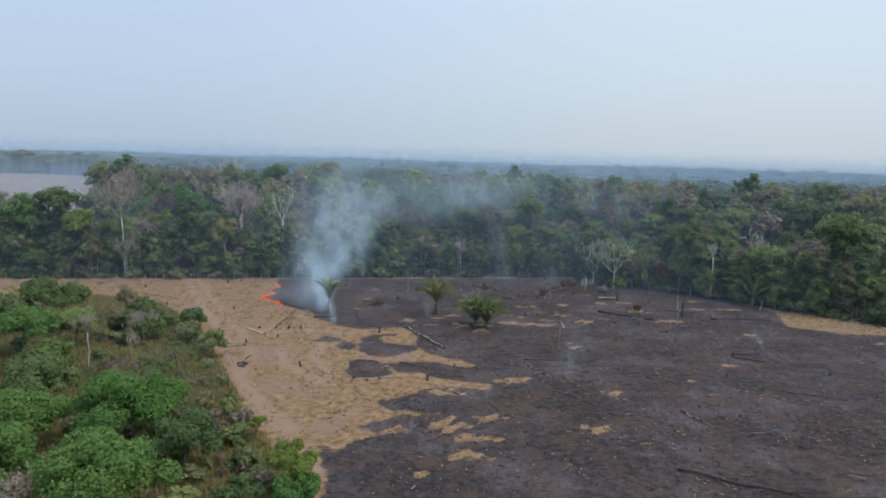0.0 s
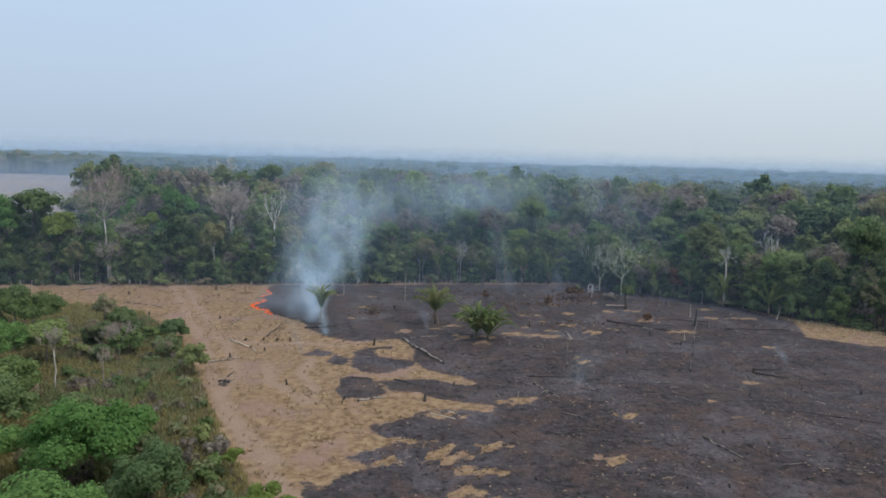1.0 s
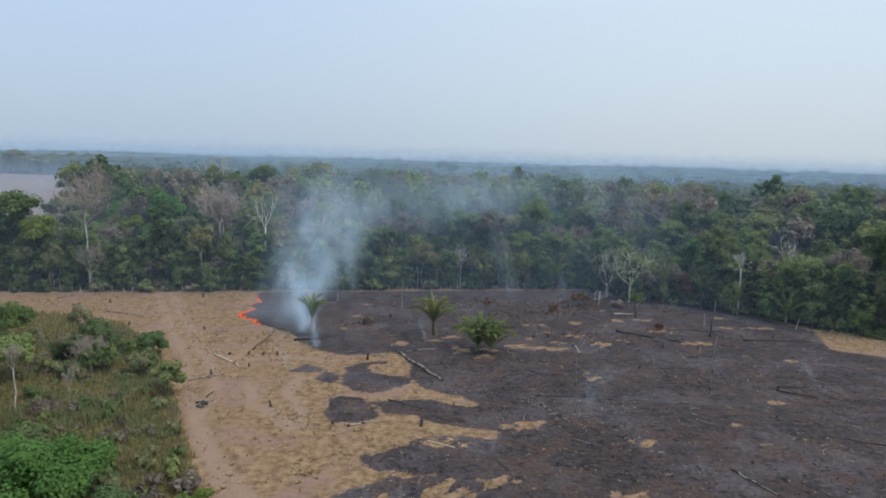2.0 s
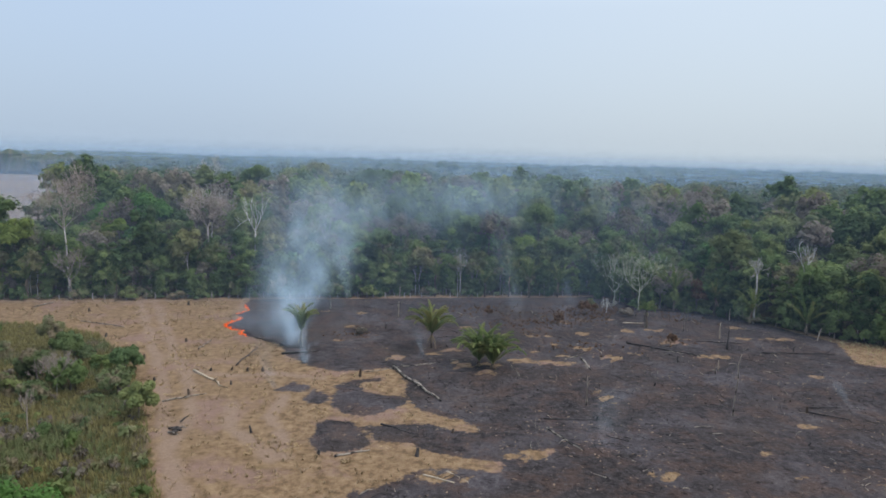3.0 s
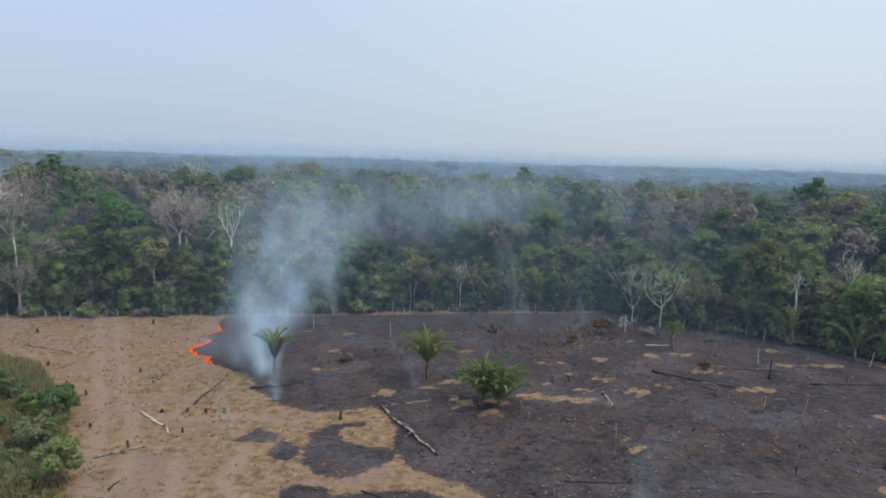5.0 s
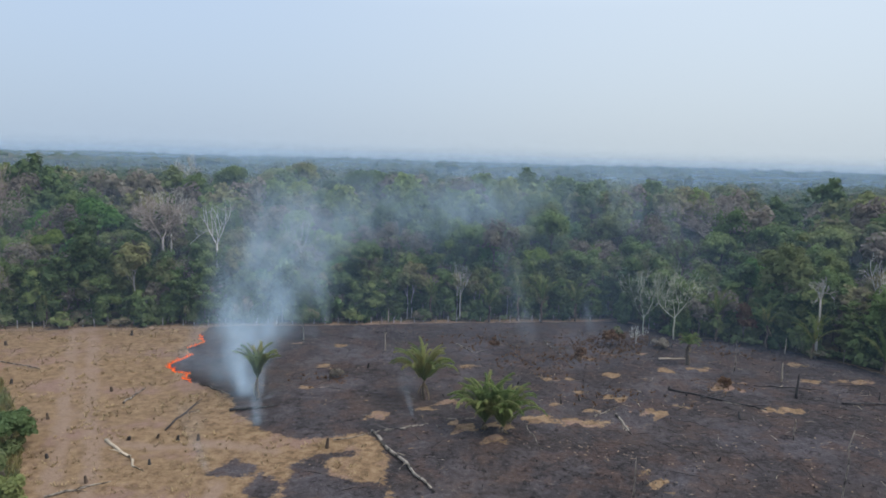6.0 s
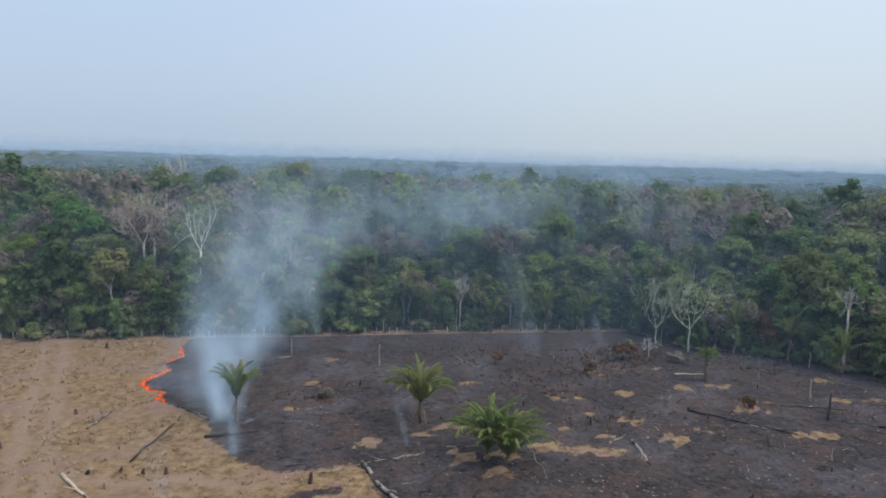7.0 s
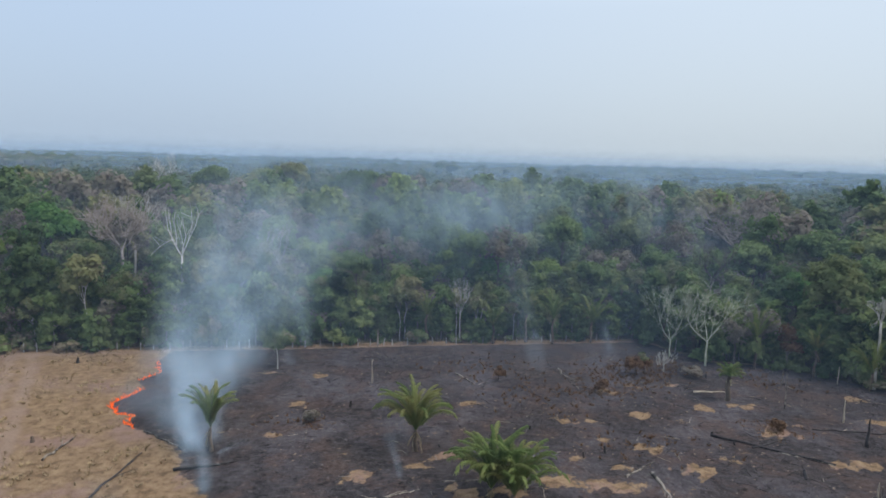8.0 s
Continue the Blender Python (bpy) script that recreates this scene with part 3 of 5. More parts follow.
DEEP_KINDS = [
    (broadleaf(81, "canopy_tree", "dark green rounded crown in the forest canopy", "tree", CANOPY, M_LEAF_DARK, M_BARK_SHADED, 24, 5.4, 6.5, 22, 400, 1.08, -0.3, 0.33), 3),
    (broadleaf(82, "canopy_tree", "mid-green rounded crown in the forest canopy", "tree", CANOPY, M_LEAF_MID, M_BARK_SHADED, 25, 5.6, 6.0, 22, 400, 1.08, -0.3, 0.33), 3),
    (broadleaf(83, "canopy_tree", "olive crown with thinning leaves in the canopy", "tree", CANOPY, M_LEAF_OLIVE, M_BARK_SHADED, 24, 5.6, 5.5, 22, 400, 1.08, -0.3, 0.33), 3),
    (broadleaf(84, "canopy_tree", "brownish dry crown in the forest canopy", "tree", CANOPY, M_LEAF_DRY, M_BARK_SHADED, 24, 5.4, 5.2, 21, 400, 1.0, -0.3, 0.33, core=0.55), 2),
    (broadleaf(85, "canopy_tree", "high dark crown standing over the canopy", "tree", CANOPY, M_LEAF_DARK, M_BARK_SHADED, 27, 5.2, 4.6, 21, 400, 1.08, -0.4, 0.33), 1),
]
EDGE = "small trees along the forest edge"
LOW_KINDS = [
    (broadleaf(21, "understorey_tree", "slim dark green tree at the forest edge", "tree", EDGE, M_LEAF_DARK, M_BARK_GREY, 12.5, 3.0, 5.6, 22, 780, 0.50, -0.9, 0.36, 0.12), 3),
    (broadleaf(22, "understorey_tree", "mid-green leafy tree at the forest edge", "tree", EDGE, M_LEAF_MID, M_BARK_GREY, 11.5, 3.2, 5.2, 22, 780, 0.50, -0.9, 0.36, 0.12), 3),
    (broadleaf(23, "understorey_tree", "olive-green tree with a bare pale stem", "tree", EDGE, M_LEAF_OLIVE, M_BARK_PALE, 14, 2.7, 4.2, 16, 600, 0.55, -0.5, 0.38, 0.11), 1.6),
    (broadleaf(24, "understorey_tree", "brown drying tree at the forest edge", "tree", EDGE, M_LEAF_DRY, M_BARK_GREY, 10, 2.6, 4.0, 15, 640, 0.44, -0.7, 0.38, 0.1, 0.5), 0.8),
    (broadleaf(25, "understorey_tree", "dark green tree draped low with creepers", "tree", EDGE, M_LEAF_DARK, M_BARK_SHADED, 15, 2.8, 6.6, 24, 800, 0.50, -1.0, 0.34, 0.13), 2),
]
SHRUBS = [
    (broadleaf(31, "shrub", "dense dark green shrub below the forest", "shrub", "shrubs along the forest edge", M_LEAF_DARK, M_BARK, 3.6, 2.4, 2.0, 9, 230, 0.64, -0.7, 0.45, 0.06), 3),
    (broadleaf(32, "shrub", "leafy mid-green shrub below the forest", "shrub", "shrubs along the forest edge", M_LEAF_MID, M_BARK, 3.2, 2.5, 1.8, 9, 230, 0.62, -0.7, 0.45, 0.06), 3),
    (broadleaf(33, "shrub", "olive shrub with some dry leaves", "shrub", "shrubs along the forest edge", M_LEAF_SCRUB, M_BARK, 2.8, 2.2, 1.6, 8, 250, 0.52, -0.7, 0.45, 0.05), 2),
]
PLACED = set()


def plant(kind, m):
    """The first of a kind is the model itself, the others are copies of it."""
    if kind.name in PLACED:
        return copy_thing(kind, m)
    PLACED.add(kind.name)
    kind.matrix_basis = Matrix.LocRotScale(m.translation, m.to_quaternion(), None)
    return kind


def choose(kinds, rng):
    w = np.array([k[1] for k in kinds], float)
    return kinds[rng.choice(len(kinds), p=w / w.sum())][0]


# trees with a look of their own, before the rest: x, y, builder
taken = []


def own(ob, x, y, scale=1.0, turn=0.0, room=4.5):
    ob.matrix_basis = at(x, y, scale, turn)
    taken.append((x, y, room))


own(bare_tree(41, "bare_tree", "tall pale leafless tree with a fine spreading crown", "tree", M_BARK_PALE, 33, 18, 1.05, 0.21, 6, twig=0.028, up=0.38, twigs=M_BARK_GREY), -96, 192.5)
own(bare_tree(42, "bare_tree", "pale leafless tree with upswept branches at the field's edge", "tree", M_BARK_FRESH, 17, 5.0, 1.25, 0.20, 5, twig=0.02, up=0.5), 52, 197.5)
own(bare_tree(43, "bare_tree", "pale thin-stemmed tree with few leaves", "tree", M_BARK_FRESH, 15.5, 3.5, 1.0, 0.13, 5, twig=0.02, up=0.65), 47, 203)
own(bare_tree(44, "bare_tree", "huge grey-brown leafless tree above the canopy", "tree", M_BARK_GREY, 33, 17, 1.45, 0.5, 6, twig=0.05, up=0.34), 78, 246, 1, 0, 8)
taken += [(76, 240, 4), (74, 234, 4)]
own(bare_tree(45, "bare_tree", "tall straight pale tree with a thin crown", "tree", M_BARK_PALE, 17, 12, 0.7, 0.24, 4, twig=0.04), 77.5, 187)
own(bare_tree(46, "bare_tree", "bent pale dead tree with broken limbs", "tree", M_BARK_PALE, 22, 13, 0.6, 0.28, 3, twig=0.06), 90, 189)
own(bare_tree(47, "bare_tree", "tall forked pale leafless tree", "tree", M_BARK_PALE, 29, 17, 0.6, 0.30, 3, twig=0.05), -52, 207)
own(bare_tree(48, "bare_tree", "bleached forked tree above the canopy", "tree", M_BARK_PALE, 32, 18, 0.9, 0.30, 4, twig=0.04), -72, 228)
own(bare_tree(49, "bare_tree", "slender grey leafless tree at the forest edge", "tree", M_BARK_GREY, 13, 5, 0.8, 0.14, 5, twig=0.03), -94, 190)
own(bare_tree(50, "bare_tree", "grey dry tree with a wide brown crown of twigs", "tree", M_BARK_GREY, 28, 17, 1.1, 0.36, 6, twig=0.05), -68, 214)
own(bare_tree(51, "bare_tree", "slender pale double-stemmed tree", "tree", M_BARK_PALE, 14, 6, 0.5, 0.13, 4, twig=0.03), 5, 209)
own(bare_tree(52, "bare_tree", "grey leafless tree seen through the smoke", "tree", M_BARK_GREY, 24, 15, 0.7, 0.22, 4, twig=0.04), -34, 214)
own(broadleaf(53, "forest_tree", "emergent dark tree with a high rounded crown", "tree", FOREST, M_LEAF_MID, M_BARK_PALE, 34, 6.2, 6.0, 18, 2400, 0.7, -0.5), -79, 293, 1, 0, 7)
own(broadleaf(54, "forest_tree", "emergent tree with a broad dusky flat crown", "tree", FOREST, M_LEAF_OLIVE, M_BARK_GREY, 30, 12, 5.5, 34, 3000, 0.8, -0.4, 0.32), 113, 324, 1, 0, 9)
own(broadleaf(55, "forest_tree", "broad dark dome-shaped tree in smoke", "tree", FOREST, M_LEAF_MID, M_BARK, 33, 12, 8, 30, 3000, 0.9, -0.5, 0.34), -78, 370, 1, 0, 10)
own(broadleaf(56, "forest_tree", "huge dark green tree with a dense crown", "tree", FOREST, M_LEAF_DARK, M_BARK_GREY, 27, 9.5, 8.5, 24, 3200, 0.8, -0.3, 0.36), 116, 206, 1, 0, 9)
own(broadleaf(57, "forest_tree", "yellow-green tree with fine leaves", "tree", FOREST, M_LEAF_LIME, M_BARK, 17, 4.2, 5.2, 14, 1900, 0.6, -0.4), 25, 221)
own(broadleaf(58, "forest_tree", "small lime-green crown inside the forest", "tree", FOREST, M_LEAF_LIME, M_BARK, 20, 3.2, 2.6, 10, 1100, 0.55), -88, 203, 1, 0, 3.5)
own(broadleaf(59, "forest_tree", "bright green tree lit above its neighbours", "tree", FOREST, M_LEAF_FRESH, M_BARK, 25, 6.5, 5.0, 18, 2100, 0.75), -88, 222, 1, 0, 6)
own(broadleaf(60, "forest_tree", "fresh green tree at the forest edge with a pale stem", "tree", FOREST, M_LEAF_MID, M_BARK_PALE, 15, 4.2, 3.2, 12, 1700, 0.6, -0.1), 99, 177)
own(broadleaf(61, "forest_tree", "dusky brown-green tree with a dome crown", "tree", FOREST, M_LEAF_DRY, M_BARK, 21, 6.8, 6.0, 30, 2600, 0.6, -0.4, 0.3, core=0.5), 95, 231, 1, 0, 6)
own(broadleaf(77, "forest_tree", "bright lime-green crown among darker trees", "tree", FOREST, M_LEAF_LIME, M_BARK, 21, 5.0, 3.6, 18, 1700, 0.65, -0.2), 87, 235, 1, 0, 5)
own(broadleaf(62, "forest_tree", "scorched brown tree behind the burnt field", "tree", FOREST, M_LEAF_DRY, M_BARK, 11, 3.4, 4.2, 12, 1300, 0.42, -0.5, core=0.5), 63, 200)
own(broadleaf(75, "forest_tree", "rust-brown scorched tree at the burn's far corner", "tree", FOREST, M_LEAF_DRY, M_BARK, 9, 3.0, 3.6, 12, 1100, 0.42, -0.6, core=0.5), 58, 198.8)
own(broadleaf(76, "forest_tree", "scorched brown tree with bare lower stems", "tree", FOREST, M_LEAF_BURNT, M_BARK, 8, 2.8, 3.0, 11, 900, 0.40, -0.5, core=0.5), 66.5, 195.8)
own(broadleaf(63, "forest_tree", "small leafy tree with a pale stem before the fence", "tree", FOREST, M_LEAF_SCRUB, M_BARK_PALE, 6.8, 2.6, 2.4, 9, 900, 0.4, -0.2, 0.42, 0.09), -27.8, 188.5)

own(bare_tree(64, "bare_tree", "bleached forked emergent tree above the far canopy", "tree", M_BARK_PALE, 36, 22, 0.9, 0.4, 5, twig=0.06), -113, 337, 1, 0, 3)
own(broadleaf(65, "forest_tree", "emergent dusky tree with a flat ragged crown", "tree", FOREST, M_LEAF_OLIVE, M_BARK_GREY, 34, 8.5, 4.5, 22, 2400, 0.75, -0.3, 0.36), -64, 350, 1, 0, 6)
own(broadleaf(66, "forest_tree", "emergent dark tree blurred by smoke", "tree", FOREST, M_LEAF_DARK, M_BARK_GREY, 34, 7, 5.5, 20, 2200, 0.75, -0.4, 0.36), -36, 338, 1, 0, 6)
own(broadleaf(67, "forest_tree", "emergent dark tree with a tall dense crown", "tree", FOREST, M_LEAF_DARK, M_BARK_GREY, 30, 7, 6.5, 20, 2200, 0.7, -0.5, 0.36), -112, 300, 1, 0, 6)
own(broadleaf(68, "forest_tree", "high green tree standing over the canopy", "tree", FOREST, M_LEAF_MID, M_BARK_GREY, 28, 7, 6.0, 20, 2200, 0.7, -0.5, 0.36), 34, 268, 1, 0, 6)
own(broadleaf(69, "forest_tree", "high dark tree standing over the canopy", "tree", FOREST, M_LEAF_DARK, M_BARK_GREY, 30, 5, 4.5, 18, 2200, 0.7, -0.5, 0.36), 80, 378, 1, 0, 6)

rng = np.random.default_rng(5)
# crowns fill the forest row by row behind its edge
count = 0
row = 0.0
while row < 118 and count < 520:
    gap = 6.4 + 0.03 * row
    base = rng.uniform(0, gap)
    x = -150 - row * 0.75 + base
    while x < 160 + row * 0.75 and count < 520:
        px_, py_ = x + rng.normal(0, 1.3), edge_y(x) + 7.5 + row + rng.normal(0, 1.6)
        x += gap * rng.uniform(0.85, 1.3)
        if abs(px_) > 0.70 * py_ + 6 or (row > 48 and px_ < -0.53 * py_) or any(math.hypot(px_ - a, py_ - b) < c for a, b, c in taken):
            continue
        s = rng.uniform(0.78, 1.16) * float(np.interp(row, (0, 6, 14, 30, 70, 110), (0.60, 0.69, 0.77, 0.90, 1.15, 1.25)))
        if px_ < -0.53 * py_ and row > 15:
            s *= 0.8
        kinds = KINDS if count < 235 else DEEP_KINDS
        if px_ < -82 and rng.random() < 0.4:
            kinds = [k for k in kinds if "olive" in k[0]["label"] or "brown" in k[0]["label"]] or kinds
        plant(choose(kinds, rng), at(px_, py_, s, rng.uniform(0, 360), 0, min(rng.uniform(0.78, 1.16), 1.32 / s)))
        taken.append((px_, py_, 2.4))
        count += 1
    row += gap * 0.9
last_row = row

# the green wall of the forest's front
for k in range(300):
    x = -150 + 305 * (k + rng.uniform(-0.4, 0.4)) / 300
    y = edge_y(x) + (1.2, 3.2, 5.6, 8.5)[k % 4] + rng.uniform(0, 2.4)
    if abs(x) > 0.7 * y + 4 or any(math.hypot(x - a, y - c) < 1.6 for a, c in ((-96, 192.5), (52, 198), (77.5, 187))):
        continue
    tall = rng.uniform(0.55, 0.95) if k % 4 == 0 else rng.uniform(0.75, 1.3)
    plant(choose(LOW_KINDS, rng), at(x, y, tall, rng.uniform(0, 360), 0, rng.uniform(0.8, 1.15)))
for k in range(195):
    x = -150 + 305 * (k + rng.uniform(-1.5, 1.5)) / 195
    y = edge_y(x) + 0.2 + 6 * rng.random() ** 1.6
    if abs(x) > 0.7 * y + 4:
        continue
    plant(choose(SHRUBS, rng), at(x, y, rng.uniform(0.3, 1.35), rng.uniform(0, 360), 0, rng.uniform(0.6, 1.7)))

# one of every kind stands somewhere along the edge
for i, (kind, _) in enumerate(KINDS + DEEP_KINDS + LOW_KINDS + SHRUBS):
    if kind.name not in PLACED:
        plant(kind, at(-120 + 14 * i, edge_y(-120 + 14 * i) + 12))

EDGE_PALMS = [(24.5, 209.5, 5.5, 13, 6.6), (33, 211.5, 4.5, 13, 6.4), (19, 210.5, 6, 12, 5.6), (76.5, 186.3, 3, 14, 7.6), (61, 196.5, 6, 13, 6.4), (70, 192.5, 5, 12, 5.6), (12, 208.5, 4, 11, 5.2), (85, 177, 2.5, 14, 7.2),
              (98.5, 171, 3, 13, 6.4), (106, 166, 3, 13, 6), (-2, 207.5, 6, 11, 5.2), (-105, 189.5, 5, 12, 5.4), (-84, 193, 4, 11, 5), (-118, 187, 4, 11, 5), (-112, 160, 3.5, 11, 4.4), (-93, 141, 3.0, 12, 5.2)]
for i, (x, y, h, n, ln) in enumerate(EDGE_PALMS):
    palm(70 + i, at(x, y, 1, 40 * i), "green feather palm growing among the forest trees", h, 0.2, n, ln, (0.95, 1.52), (0.9, 1.5), 2, 0.62, "palms at the forest edge", 40)


# ---- far woods ----
def far_woods(name, seed, y0, y1, spacing, leaves, size, label, rise=0.0, swell=0.0):
    """Crowns packed side by side, each a leafy dome that reaches down into the shade between its neighbours."""
    g = np.random.default_rng(seed)
    s = Shape()
    v, f = ICO1
    low = v[:, 2] < -0.1
    y = y0
    while y < y1:
        x = -0.74 * y - 15
        while x < 0.74 * y + 15:
            cx, cy = x + g.normal(0, spacing * 0.25), y + g.normal(0, spacing * 0.25)
            x += spacing * g.uniform(0.75, 1.25)
            if cx < -0.53 * cy + 12 * noise.noise(Vector((cx * 0.03, cy * 0.03, 8))) and cy < 1000 or cy < edge_y(cx) + last_row:
                continue
            lift = 4.0 * noise.noise(Vector((cx * 0.012, cy * 0.012, 5))) + swell * (0.3 + noise.noise(Vector((cx * 0.0016, cy * 0.0016, 2))))
            h = g.uniform(16, 22) + lift + rise + (g.uniform(2, 7) if g.random() < 0.09 and y0 > 400 else 0)
            r, rz = spacing * g.uniform(0.55, 0.85), spacing * g.uniform(0.35, 0.55)
            c = np.array([cx, cy, h - rz])
            p = v * g.uniform(0.7, 1.2, (len(v), 1)) * np.array([r, r, rz]) * (0.66 if leaves else 1.0)
            p[low, 2] -= 7 + max(0.0, h - 26)
            s.add([tuple(q) for q in c + p], f)
            if leaves:
                d = sphere_dirs(leaves, g, -0.45)
                s.leaves(c + d * np.array([r, r, rz]) * g.uniform(0.85, 1.15, (leaves, 1)), d + np.array([0, 0, 0.9]), g.uniform(0.6, 1.5, leaves) * size, g)
        y += spacing * 0.85
    ob = s.made(name, M_WOODS)
    tagged(ob, label, "forest", kind="stuff")
    return ob


def woods_material():
    n = Nodes("far_woods")
    c = n.ramp(n.noise(0.085, 3, 0.6, stretch=(1, 1, 0.2)), (0.34, (0.040, 0.066, 0.036)), (0.46, (0.072, 0.104, 0.048)), (0.54, (0.115, 0.125, 0.066)), (0.60, (0.165, 0.145, 0.112)), (0.68, (0.085, 0.115, 0.052)))
    c = n.mix(0.25, c, n.ramp(n.island(), (0.0, (0.05, 0.075, 0.036)), (1.0, (0.11, 0.12, 0.06))))
    n.finish(c, 0.85, 0.08)
    tr = n.tree.nodes.new("ShaderNodeBsdfTranslucent")
    n.link(c, tr.inputs[0])
    m = n.tree.nodes.new("ShaderNodeMixShader")
    m.inputs[0].default_value = 0.4
    n.link(n.bsdf.outputs[0], m.inputs[1])
    n.link(tr.outputs[0], m.inputs[2])
    n.link(m.outputs[0], n.out.inputs[0])
    return n.mat


M_WOODS = woods_material()
far_woods("far_woods", 91, 225, 430, 8.6, 48, 1.15, "unbroken forest canopy in thin smoke behind the field", 9.0)
far_woods("far_woods", 92, 430, 1000, 13, 11, 2.5, "distant forest canopy fading into blue haze", 2.0, 3.0)
far_woods("far_woods", 93, 1000, 2300, 26, 0, 1, "far forest on the plain, blue with haze", 4.0, 9.0)
far_woods("far_woods", 94, 2300, 4600, 62, 0, 1, "far forest along the hazy horizon", 10.0, 13.0)

# ---- scrub and trees beside the track ----
NEAR = "trees beside the track"


def near_tree(seed, x, y, height, rx, rz, leaf, label, blobs=20, count=4200, size=0.45, low=-0.3, bark=M_BARK, radius=0.2, ball=0.31, name="scrub_tree"):
    ob = broadleaf(seed, name, label, "tree", NEAR, leaf, bark, height, rx, rz, int(blobs * 1.6), count, size, low, ball, radius)
    ob.matrix_basis = at(x, y, 1, 0)
    taken.append((x, y, rx * 0.8))
    return ob


near_tree(101, -39.0, 80.5, 9.4, 6.2, 4.4, M_LEAF_FRESH, "bright green tree with a broad rounded crown", 30, 9500, 0.30)
near_tree(102, -33.0, 62, 9.8, 6.4, 4.6, M_LEAF_FRESH, "bright green broad-crowned tree, dense and fresh", 32, 11500, 0.29)
near_tree(103, -29.5, 73.5, 8.0, 3.9, 3.6, M_LEAF_BUSH, "dusky green tree with a rounded crown and thin stems", 20, 6500, 0.28)
near_tree(104, -15.3, 67.5, 6.8, 3.0, 2.2, M_LEAF_LIME, "yellow-green tree with a compact crown", 18, 6000, 0.24)
near_tree(105, -13.5, 64.5, 5.2, 2.8, 2.2, M_LEAF_FRESH, "low green tree beside the burnt ground", 16, 4800, 0.24)
near_tree(106, -20.5, 65, 4.2, 2.6, 2.0, M_LEAF_BUSH, "low dusky green tree in the scrub", 14, 4000, 0.25)
near_tree(107, -23.8, 82.5, 3.8, 1.3, 1.2, M_LEAF_LIME, "small bright green sapling in the scrub", 8, 900, 0.3, radius=0.07)
near_tree(108, -75, 114, 9.0, 5.6, 3.0, M_LEAF_FRESH, "bright green tree with a wide crown", 22, 5000, 0.38)
near_tree(109, -80, 134, 9.5, 5.8, 3.0, M_LEAF_MID, "spreading mid-green tree at the scrub's edge", 22, 4800, 0.38, -0.1)
near_tree(110, -88, 129, 8.5, 5.2, 3.4, M_LEAF_BUSH, "dark green tree with a dense crown", 18, 3200, 0.5)
near_tree(111, -65.5, 139, 6.6, 3.0, 2.3, M_LEAF_BUSH, "small round-crowned dark green tree on a thin stem", 14, 2200, 0.38, -0.5, radius=0.12)
near_tree(112, -53, 135.5, 5.0, 3.1, 2.0, M_LEAF_BUSH, "low spreading dark green tree beside the track", 14, 2200, 0.38, -0.4, radius=0.12)
near_tree(113, -42.5, 118, 5.4, 2.9, 2.2, M_LEAF_MID, "small round tree leaning over the track", 14, 2200, 0.38, -0.5, radius=0.12)
near_tree(114, -57, 90, 8.0, 5.0, 3.4, M_LEAF_BUSH, "dark green tree with a wide low crown", 20, 5200, 0.33)
near_tree(115, -50.5, 77, 8.5, 4.8, 3.8, M_LEAF_FRESH, "fresh green tree with a full crown", 20, 5600, 0.31)
near_tree(116, -46, 65, 8.5, 5.4, 4.0, M_LEAF_FRESH, "dense fresh green tree in the scrub", 20, 6000, 0.31)
near_tree(117, -62, 101, 7.5, 4.4, 3.0, M_LEAF_MID, "mid-green bushy tree in the scrub", 16, 2800, 0.48)
near_tree(118, -70, 122, 7.5, 4.6, 3.2, M_LEAF_MID, "leafy tree with a loose crown", 16, 2600, 0.48)
near_tree(119, -66, 132, 5.5, 3.0, 2.4, M_LEAF_SCRUB, "olive bushy tree at the scrub's edge", 14, 2200, 0.42, -0.5)
near_tree(120, -58, 128, 5.0, 3.0, 2.2, M_LEAF_MID, "bushy green tree in the scrub", 14, 2200, 0.42, -0.6)
near_tree(121, -50, 127, 4.2, 2.8, 2.0, M_LEAF_SCRUB, "olive scrub bush beside the track", 12, 1900, 0.4, -0.6)
near_tree(122, -47, 90, 6.5, 3.2, 2.8, M_LEAF_BUSH, "dark green bush-like tree", 14, 2600, 0.45)
near_tree(123, -24, 58, 7.0, 3.2, 3.0, M_LEAF_MID, "green tree below the broad crowns", 14, 2600, 0.42)
near_tree(124, -73, 147, 6.5, 2.6, 2.4, M_LEAF_SCRUB, "thin-leaved olive tree at the pasture", 14, 1500, 0.38)
near_tree(125, -91, 145, 8.5, 4.2, 3.2, M_LEAF_MID, "leafy green tree at the pasture's edge", 16, 2600, 0.48)
near_tree(126, -97, 122, 9.0, 5.2, 3.4, M_LEAF_BUSH, "dark tree deep in the scrub", 16, 2600, 0.5)
near_tree(127, -80, 104, 9.0, 5.0, 3.4, M_LEAF_MID, "mid-green tree deep in the scrub", 16, 2600, 0.5)
near_tree(128, -70, 88, 9.0, 5.2, 3.4, M_LEAF_BUSH, "dark green tree deep in the scrub", 16, 2600, 0.48)
near_tree(129, -60, 72, 9.0, 5.2, 3.4, M_LEAF_MID, "mid-green tree with a wide crown in the scrub", 16, 2600, 0.48)
own(bare_tree(131, "bare_tree", "slender white-stemmed bare tree in the scrub", "tree", M_BARK_PALE, 10, 6.5, 0.7, 0.10, 5, twig=0.018, up=0.5, twigs=M_BARK_GREY), -60.5, 109)
